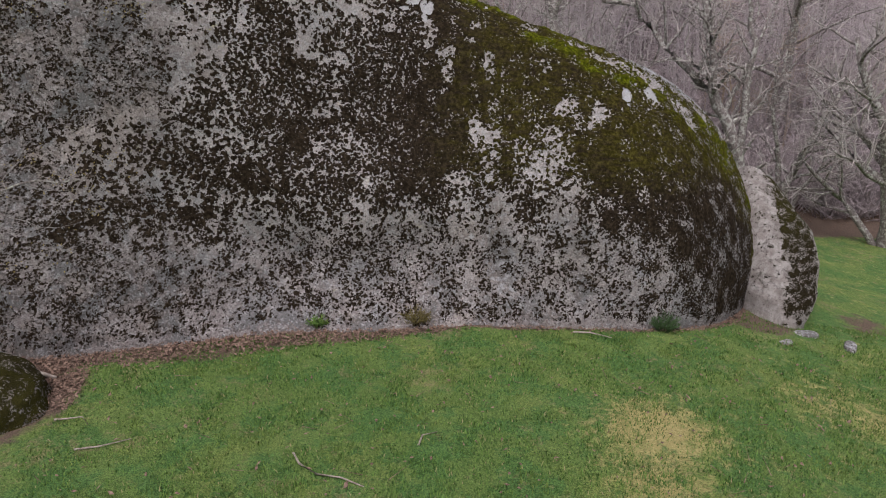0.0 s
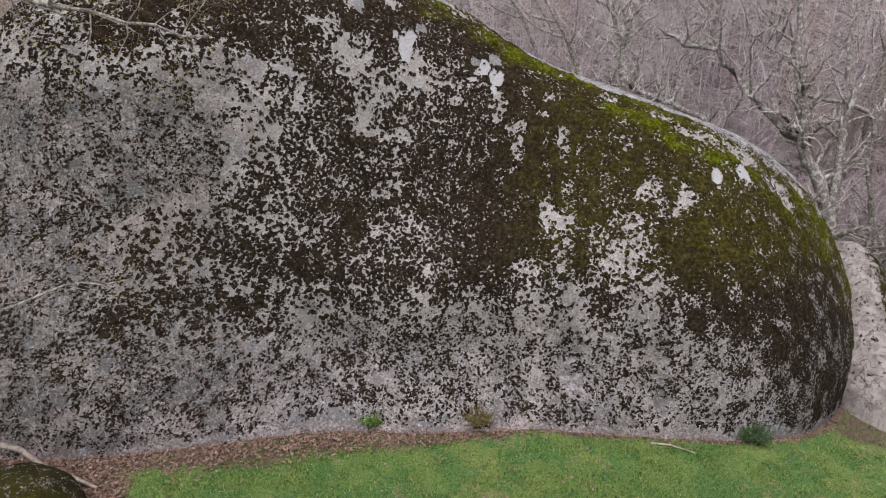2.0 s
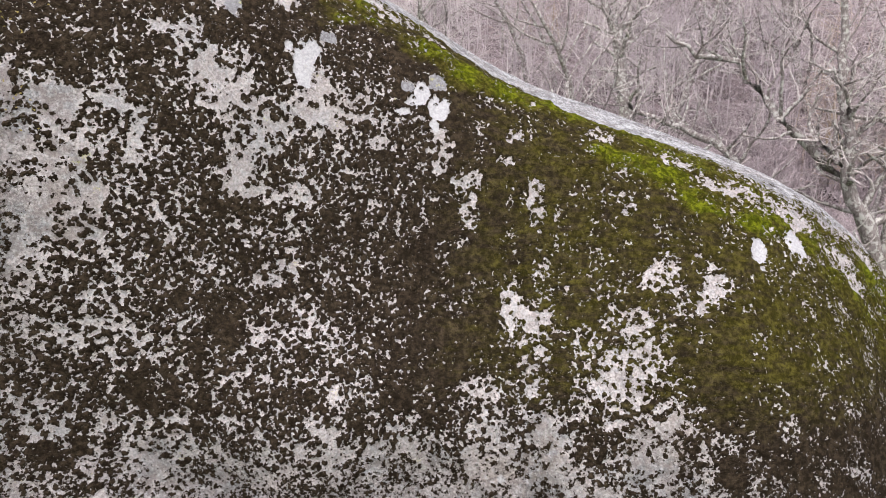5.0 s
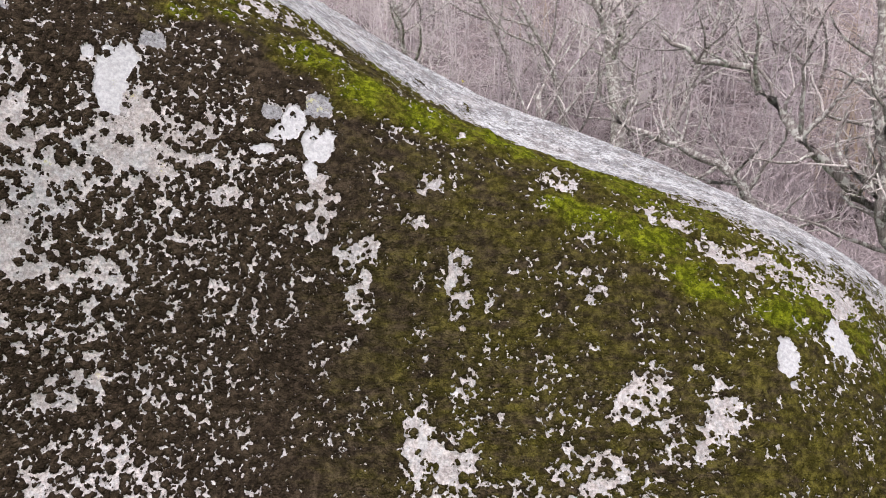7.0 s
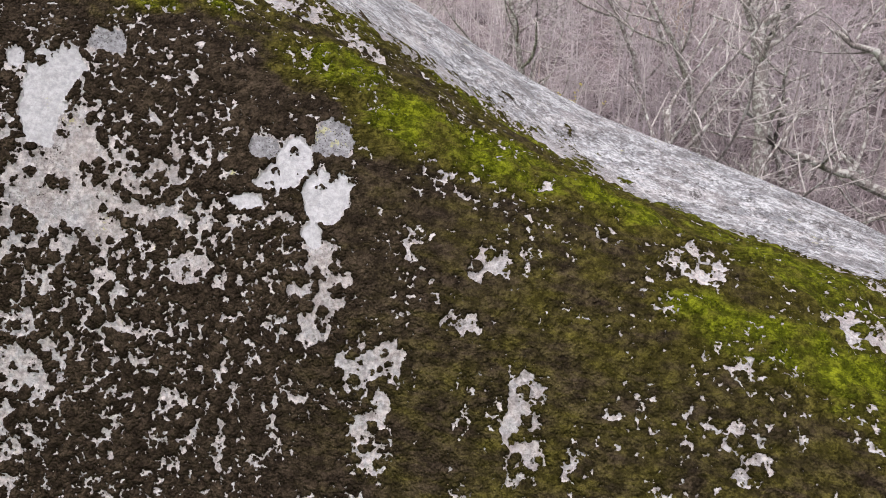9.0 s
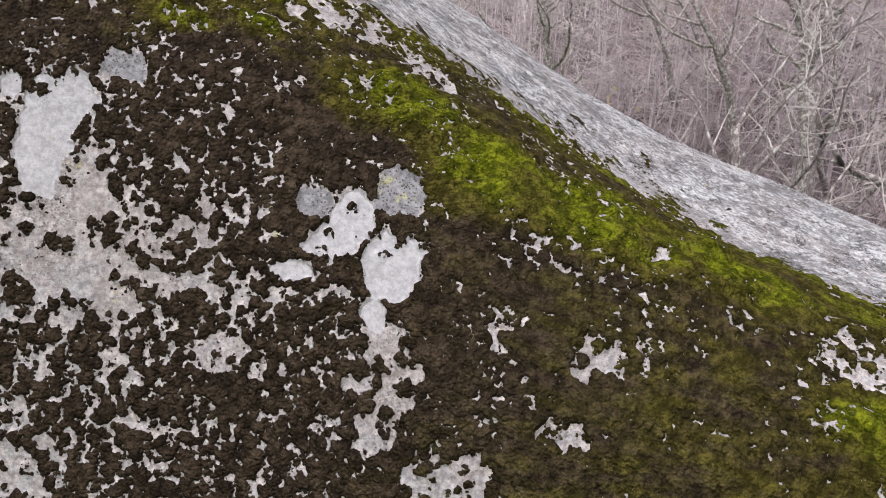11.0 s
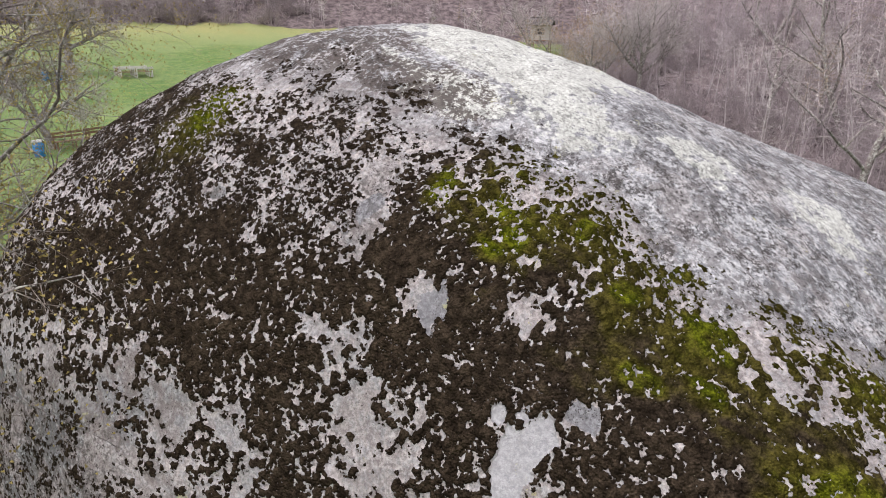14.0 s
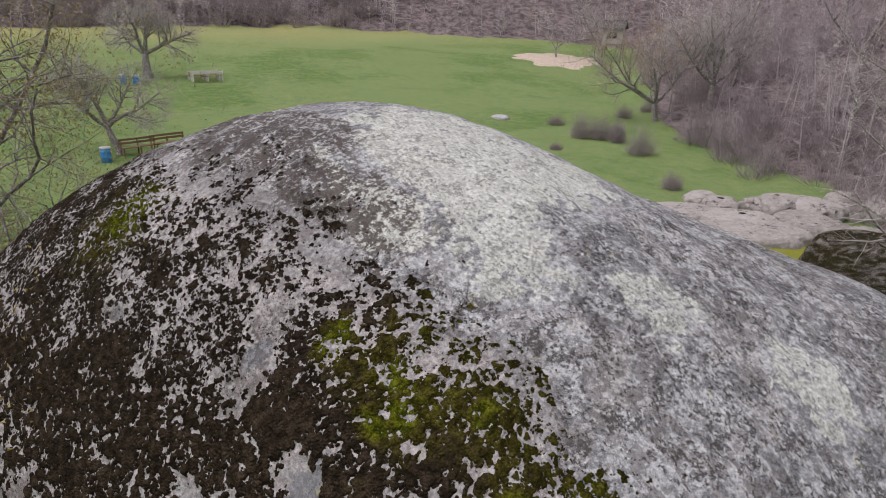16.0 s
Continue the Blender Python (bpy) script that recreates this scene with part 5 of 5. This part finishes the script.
def outcrop():
    """Low rounded granite slabs in the meadow behind."""
    rng = random.Random(5)
    spots = [(-20.2, 40.3, 0.70, 0.55, 0.55), (-18.9, 40.2, 0.95, 0.7, 0.65), (-17.9, 41.5, 0.6, 0.5, 0.7), (-17.0, 41.9, 1.1, 0.8, 1.05), (-16.0, 43.0, 1.2, 0.9, 1.0),
             (-15.2, 45.2, 1.4, 1.0, 1.0), (-13.8, 45.8, 1.5, 1.1, 1.2), (-19.2, 37.9, 1.3, 0.9, 0.38), (-15.4, 38.2, 1.6, 1.3, 0.5), (-17.1, 39.0, 1.4, 1.1, 0.5),
             (-14.7, 40.8, 1.4, 1.0, 0.8), (-12.9, 39.2, 0.42, 0.38, 0.35), (-12.2, 41.0, 1.4, 1.1, 0.8), (-16.6, 37.2, 1.0, 0.8, 0.3), (-9.6, 35.4, 2.9, 2.2, 1.9)]
    for k, (x, y, a, b, h) in enumerate(spots):
        z, t = float(land(x, y)), rng.uniform(0, 180)
        if k < len(spots) - 1:
            a, b, h = 1.2 * a, 1.25 * b, 0.8 * h
        dx, dy = rng.uniform(-0.2, 0.2), rng.uniform(-0.2, 0.2)
        rows = [(x, y, z - 0.4, a, b, t), (x, y, z + 0.3 * h, a, b, t), (x + dx * 0.5, y + dy * 0.5, z + 0.75 * h, 0.9 * a, 0.86 * b, t), (x + dx, y + dy, z + 0.95 * h, 0.66 * a, 0.60 * b, t), (x + dx, y + dy, z + h, 0.02, 0.02, t)]
        P = loft(rows, 56, 0.11, 40 + k, 8)
        dark = k == len(spots) - 1
        p = P.reshape(-1, 3)
        data = growth(P, (0.45 if dark else 0.0) + 0.22 * fbm(p / 0.8, 3, k), 0.1, 0.0 if dark else 0.25 + 0.45 * rng.random(), k)
        tagged(grid_mesh("outcrop_rock", P, SLAB, "growth", data, wrap=True),
               "dark mossy rounded granite boulder in the grass" if dark else "low pale rounded granite rock in the grass", "rock", "rocks of the outcrop")
    x, y = -44.0, 46.0
    z = float(land(x, y))
    P = loft([(x, y, z - 0.2, 0.85, 0.6, 0), (x, y, z + 0.1, 0.85, 0.6, 0), (x, y, z + 0.25, 0.6, 0.4, 0), (x, y, z + 0.28, 0.02, 0.02, 0)], 30, 0.05, 77, 6)
    tagged(grid_mesh("flat_stone", P, ROCK, "growth", growth(P, np.zeros(P.shape[0] * P.shape[1]), 0, 0.8), wrap=True), "flat pale stone lying in the meadow", "rock")


def flat_stones():
    for k, (x, y, a, b) in enumerate(((7.15, 11.95, 0.22, 0.12), (6.45, 11.35, 0.15, 0.08), (7.85, 11.6, 0.26, 0.11))):
        z = float(land(x, y))
        P = loft([(x, y, z - 0.1, a, b, 30 * k), (x, y, z + 0.03, a, b, 30 * k), (x, y, z + 0.06, a * 0.8, b * 0.75, 30 * k), (x, y, z + 0.065, 0.01, 0.01, 0)], 22, 0.02, 60 + k, 5)
        tagged(grid_mesh("flat_stone", P, ROCK, "growth", growth(P, np.zeros(P.shape[0] * P.shape[1]), 0, 0.5), wrap=True), "small flat grey stone sunk in the grass", "rock")


# ---- things of the meadow ----


def box(bm, x, y, z, sx, sy, sz, bevel=0.008, turn=0):
    made = bmesh.ops.create_cube(bm, size=1, matrix=pose(x, y, z, 0, 0, turn) @ Matrix.Diagonal((sx, sy, sz, 1)))
    edges = {e for v in made["verts"] for e in v.link_edges}
    if bevel:
        bmesh.ops.bevel(bm, geom=list(edges), offset=bevel, segments=1, affect="EDGES")


def one_box(name, material, parent, *size, label="", **kw):
    bm = bmesh.new()
    box(bm, *size, **kw)
    return part(name, bm, material, parent, label)


def picnic_set():
    x, y = -67.5, 28.4
    z, turn = float(land(x, y)), 88
    table = new("picnic_table")
    table.matrix_world = pose(x, y, z, 0, 0, turn)
    for k in range(4):
        one_box("plank", BROWNWOOD, table, 0, -0.33 + 0.22 * k, 0.76, 3.0, 0.19, 0.05)
    for sx in (-1.25, 0, 1.25):
        one_box("crossbar", WHITEPAINT, table, sx, 0, 0.70, 0.09, 0.85, 0.08)
        for sy in (-0.35, 0.35):
            one_box("leg", WHITEPAINT, table, sx, sy, 0.32, 0.10, 0.10, 0.72)
    tagged(table, "long picnic table with brown planks and white legs", "table")
    for s in (-1, 1):
        bench = new("bench")
        bench.matrix_world = pose(x, y, z, 0, 0, turn) @ pose(0, 0.95 * s, 0)
        for k in range(2):
            one_box("seat_plank", BROWNWOOD, bench, 0, -0.1 + 0.2 * k, 0.46, 3.0, 0.17, 0.045)
        one_box("back_plank", WHITEPAINT, bench, 0, 0.22 * s, 0.80, 3.0, 0.04, 0.16)
        for sx in (-1.35, 0, 1.35):
            one_box("leg", WHITEPAINT, bench, sx, 0, 0.20, 0.10, 0.32, 0.46)
            one_box("back_post", WHITEPAINT, bench, sx, 0.27 * s, 0.48, 0.09, 0.06, 0.98)
        tagged(bench, "brown plank bench with white posts beside the picnic table", "bench", "picnic benches")


def long_benches():
    for k, (x, y) in enumerate(((-42.6, 18.2), (-43.05, 19.95))):
        b = new("bench")
        b.matrix_world = pose(x, y, float(land(x, y)), 0, 0, -75)
        for j in range(3):
            one_box("seat_plank", BROWNWOOD, b, 0, -0.17 + 0.16 * j, 0.45, 2.2, 0.14, 0.045)
        for j in range(2):
            one_box("back_plank", BROWNWOOD, b, 0, -0.30, 0.68 + 0.2 * j, 2.2, 0.04, 0.13)
        for sx in (-1.0, 0, 1.0):
            one_box("back_post", BROWNWOOD, b, sx, -0.26, 0.44, 0.07, 0.05, 0.98)
            one_box("leg", BROWNWOOD, b, sx, 0.12, 0.2, 0.07, 0.07, 0.48)
        tagged(b, "brown wooden bench with slatted backrest on the grass", "bench", "meadow benches")


def drum(x, y):
    bin_ = new("litter_bin")
    bin_.matrix_world = pose(x, y, float(land(x, y)))
    bm = bmesh.new()
    rings = ((0.27, 0.0), (0.285, 0.02), (0.28, 0.28), (0.295, 0.30), (0.28, 0.32), (0.28, 0.57), (0.295, 0.59), (0.28, 0.61), (0.285, 0.80), (0.255, 0.80), (0.25, 0.10))
    prev = None
    for r, z in rings:
        ring = [bm.verts.new((r * math.cos(a * math.pi / 12), r * math.sin(a * math.pi / 12), z)) for a in range(24)]
        if prev:
            for j in range(24):
                bm.faces.new((prev[j], prev[(j + 1) % 24], ring[(j + 1) % 24], ring[j]))
        prev = ring
    bm.faces.new(prev)
    part("drum", bm, BLUEPAINT, bin_, flat=False)
    bm = bmesh.new()
    prev = None
    for r, z in ((0.285, 0.79), (0.30, 0.80), (0.30, 0.87), (0.285, 0.88), (0.24, 0.87), (0.245, 0.79)):
        ring = [bm.verts.new((r * math.cos(a * math.pi / 12), r * math.sin(a * math.pi / 12), z)) for a in range(24)]
        if prev:
            for j in range(24):
                bm.faces.new((prev[j], prev[(j + 1) % 24], ring[(j + 1) % 24], ring[j]))
        prev = ring
    part("rim", bm, WHITEPAINT, bin_, "white rim", False)
    tagged(bin_, "blue steel drum used as litter bin on the grass", "litter bin", "litter bins")


def hut():
    x, y = -76.5, 92.5
    z = float(land(x, y))
    h = new("hut")
    h.matrix_world = pose(x, y, z, 0, 0, 35)
    for sx in (-1.4, 1.4):
        for sy in (-1.2, 1.2):
            one_box("post", BROWNWOOD, h, sx, sy, 0.9, 0.16, 0.16, 2.6)
    one_box("floor_deck", BROWNWOOD, h, 0, 0, 2.05, 3.4, 3.0, 0.14)
    for sx in (-1, 1):
        for k in range(9):
            one_box("wall_board", PALEBOARD, h, 1.45 * sx, 0, 2.26 + 0.25 * k, 0.07, 2.6, 0.24)
    for sy in (-1, 1):
        for k in range(9):
            if sy == -1 and 3 <= k <= 6:
                one_box("wall_board", PALEBOARD, h, -1.05, -1.3, 2.26 + 0.25 * k, 0.8, 0.07, 0.24)
                one_box("wall_board", PALEBOARD, h, 1.05, -1.3, 2.26 + 0.25 * k, 0.8, 0.07, 0.24)
                continue
            one_box("wall_board", PALEBOARD, h, 0, 1.3 * sy, 2.26 + 0.25 * k, 2.9, 0.07, 0.24)
    win = one_box("window", PALEBOARD, h, 0, -1.31, 3.43, 1.34, 0.06, 0.06)
    one_box("pane", GLASS, win, 0, -1.29, 3.43, 1.28, 0.02, 0.95)
    bm = bmesh.new()
    for s in (-1, 1):
        m = pose(0, 0.85 * s, 4.95, -32 * s)
        made = bmesh.ops.create_cube(bm, size=1, matrix=m @ Matrix.Diagonal((3.8, 2.3, 0.09, 1)))
    part("roof", bm, ROOF, h, "dark pitched roof")
    tagged(h, "small raised timber hut with dark pitched roof", "hut")


def sandy_yard():
    n, m = 26, 140
    rr = np.linspace(0, 1, n)
    a = np.linspace(0, 2 * np.pi, m, endpoint=False)
    wob = 1 + 0.5 * fbm(np.stack([2.6 * np.cos(a), 2.6 * np.sin(a), 0 * a], 1), 4, 6)
    X = -74.0 + rr[:, None] * (-10.0 * wob * np.cos(a) * 0.72 + 6.8 * wob * np.sin(a) * 0.54)
    Y = 79.0 + rr[:, None] * (10.0 * wob * np.cos(a) * 0.69 + 6.8 * wob * np.sin(a) * 0.84)
    Z = land(X.ravel(), Y.ravel()).reshape(X.shape) + 0.16 - 0.4 * rr[:, None] ** 8
    tagged(grid_mesh("sandy_yard", np.stack([X, Y, Z], -1), SANDY, wrap=True), "bare trodden sandy yard", "ground", kind="structure")


# ---- small things on the lawn ----


def stick(points, radius, label):
    w = Wood()
    line = [Vector((x, y, float(land(x, y)) + radius * 0.8 + h)) for x, y, h in points]
    w.tube(line, [radius * (1 - 0.5 * k / (len(line) - 1)) for k in range(len(line))], 6)
    tagged(mesh_object("fallen_stick", w.v, w.f, DRYWOOD), label, "stick")


def foot_plants():
    rng = random.Random(3)
    for x, y, tall, n, mat, name, label in ((4.05, 11.15, 0.42, 90, LEAF, "spurge_plant", "bushy blue-green plant at the boulder's foot"),
                                            (-0.5, 10.95, 0.42, 80, WEED, "weed_tuft", "brownish dry weed tuft at the boulder's foot"),
                                            (-2.2, 10.75, 0.30, 60, GRASSBLADE, "weed_tuft", "green weed tuft at the boulder's foot")):
        plant = new(name)
        plant.location = (x, y, float(land(x, y)))
        stems, leaves = Wood(), Wood()
        for _ in range(n):
            a, r = rng.uniform(0, 6.283), tall * 0.8 * math.sqrt(rng.random())
            tip = Vector((r * math.cos(a), r * math.sin(a), tall * rng.uniform(0.5, 1.0) * (1.1 - 0.5 * r / tall)))
            stems.blade(Vector((r * 0.25 * math.cos(a), r * 0.25 * math.sin(a), -0.02)), tip, 0.006, rng)
            for k in range(7):
                p = tip * (0.45 + 0.08 * k)
                leaves.blade(p, p + Vector((rng.gauss(0, 1), rng.gauss(0, 1), rng.uniform(0, 1))).normalized() * 0.06, 0.011, rng)
        mesh_object("stalk", stems.v, stems.f, mat, plant, flat=True)
        mesh_object("foliage", leaves.v, leaves.f, mat, plant, flat=True)
        tagged(plant, label, "plant")


def leaf_litter():
    """Fallen leaves and bits of twig in the bare strip along the boulder's foot."""
    rng = random.Random(6)
    w = Wood()
    n = 0
    while n < 7500:
        x, y = rng.uniform(-8.0, 6.4), rng.uniform(8.0, 13.0)
        if n % 5 == 0:
            x, y = rng.uniform(6, 15), rng.uniform(20, 27)
        z = float(land(x, y))
        if n % 9 == 1:
            x, y = rng.uniform(-6, 10), rng.uniform(4.5, 11.5)
            z = float(land(x, y)) + 0.03
            y0 = 20
        else:
            y0 = y
        gap = float(boulder_gap(np.array([[x, y, z]]))[0])
        reach = 0.25 + 0.95 * math.exp(-((x + 4.5) / 3.2) ** 2)
        bed = math.exp(-((x + 6.2) / 1.15) ** 2 - ((y - 8.2) / 1.5) ** 2)
        if bed > 0.45 and gap > 0.02:
            y0 = 20
        if y0 < 19 and not 0.02 < gap < reach * rng.uniform(0.3, 1.0):
            continue
        n += 1
        p = Vector((x, y, z + rng.uniform(0.0, 0.05)))
        if rng.random() < 0.12:
            d = Vector((rng.gauss(0, 1), rng.gauss(0, 1), rng.gauss(0, 0.15))).normalized()
            w.blade(p, p + d * rng.uniform(0.1, 0.4), 0.006, rng)
            continue
        a, s = rng.uniform(0, 6.283), rng.uniform(0.016, 0.042)
        d, e = Vector((math.cos(a), math.sin(a), rng.gauss(0, 0.4))) * s, Vector((-math.sin(a), math.cos(a), rng.gauss(0, 0.4))) * s * 0.55
        o, up = len(w.v), Vector((0, 0, s * rng.uniform(-0.3, 0.5)))
        w.v += [p - d, p + e + up, p + d, p - e + up]
        w.f += [(o, o + 1, o + 2), (o, o + 2, o + 3)]
    tagged(mesh_object("leaf_litter", w.v, w.f, DEADLEAF, flat=True), "brown fallen leaves and twigs along the boulder", "leaf litter", kind="stuff")


def lawn():
    """Blades and low leaves of the sward by the boulder."""
    rng = np.random.default_rng(4)
    n = 210000
    x, y = rng.uniform(-7.0, 10, n), rng.uniform(4.6, 12.6, n)
    keep = boulder_gap(np.stack([x, y, land(x, y)], 1)) > 0.12
    brink = np.minimum(np.minimum(x + 7.0, 10 - x), np.minimum(y - 4.6, 12.9 - y))
    keep &= brink > rng.uniform(0, 1.6, n) * (y < 12)
    keep &= np.exp(-((x + 6.2) / 1.15) ** 2 - ((y - 8.2) / 1.5) ** 2) < 0.45
    keep &= fbm(np.stack([x, y, 0 * x], 1) / 0.35, 3, 8) + rng.uniform(-0.5, 0.5, n) > -0.15
    x, y = x[keep], y[keep]
    n = len(x)
    z = land(x, y) + 0.05 * fbm(np.stack([x, y, 0 * x], 1) / 1.6, 3, 5) - 0.02
    a, tall = rng.uniform(0, 6.283, n), rng.uniform(0.015, 0.055, n)
    lean = rng.uniform(0.2, 1.2, n) * tall
    w = rng.uniform(0.004, 0.009, n)
    base = np.stack([x, y, z], 1)
    side = np.stack([-np.sin(a), np.cos(a), 0 * a], 1) * w[:, None]
    tip = base + np.stack([np.cos(a) * lean, np.sin(a) * lean, tall + 0.02], 1)
    mid = base + np.stack([np.cos(a) * lean * 0.3, np.sin(a) * lean * 0.3, (tall + 0.02) * 0.6], 1)
    V = np.stack([base - side, base + side, mid + side * 0.8, mid - side * 0.8, tip], 1).reshape(-1, 3)
    o = np.arange(n)[:, None] * 5
    me = bpy.data.meshes.new("sward")
    loops = np.concatenate([np.stack([o[:, 0], o[:, 0] + 1, o[:, 0] + 2, o[:, 0] + 3, o[:, 0] + 3, o[:, 0] + 2, o[:, 0] + 4], 1)]).reshape(-1)
    me.vertices.add(len(V))
    me.vertices.foreach_set("co", V.reshape(-1).astype(np.float32))
    me.loops.add(len(loops))
    me.loops.foreach_set("vertex_index", loops.astype(np.int32))
    me.polygons.add(2 * n)
    start = (np.arange(n)[:, None] * 7 + np.array([0, 4])).reshape(-1)
    me.polygons.foreach_set("loop_start", start.astype(np.int32))
    me.update(calc_edges=True)
    me.materials.append(GRASSBLADE)
    me.validate()
    tagged(new("sward", me), "short green grass of the lawn", "grass", kind="stuff")


ground()
boulder()
standing_stone()
mossy_rock()
flat_stones()
near_trees()
meadow_trees()
woodland()
far_wood()
shrubs()
outcrop()
sandy_yard()
hut()
picnic_set()
long_benches()
for bx, by in ((-41.4, 16.2), (-67.2, 22.2), (-67.7, 21.2)):
    drum(bx, by)
stick(((-1.87, 7.1, 0.0), (-1.75, 6.87, 0.02), (-1.5, 6.68, 0.01), (-1.2, 6.6, 0.03), (-0.92, 6.48, 0.0)), 0.017, "long dry fallen branch on the lawn")
stick(((-0.32, 7.3, 0.0), (-0.27, 7.48, 0.04), (-0.08, 7.6, 0.01)), 0.015, "short dry stick on the lawn")
stick(((-4.6, 7.1, 0.0), (-4.3, 7.15, 0.02), (-4.0, 7.35, 0.0)), 0.014, "thin dry twig on the lawn")
stick(((-7.3, 8.7, 0.75), (-6.9, 8.95, 0.45), (-6.6, 9.0, 0.12), (-6.2, 8.95, 0.04), (-5.75, 8.8, 0.0)), 0.05, "pale dead root lying between rock and boulder")
stick(((-5.2, 7.75, 0.0), (-5.0, 7.7, 0.05), (-4.85, 7.8, 0.02), (-4.7, 7.65, 0.0)), 0.014, "pale forked twig on the bare earth")
stick(((2.3, 10.75, 0.0), (2.6, 10.72, 0.02), (2.95, 10.6, 0.0)), 0.02, "pale dry stick at the boulder's foot")
foot_plants()
leaf_litter()
lawn()
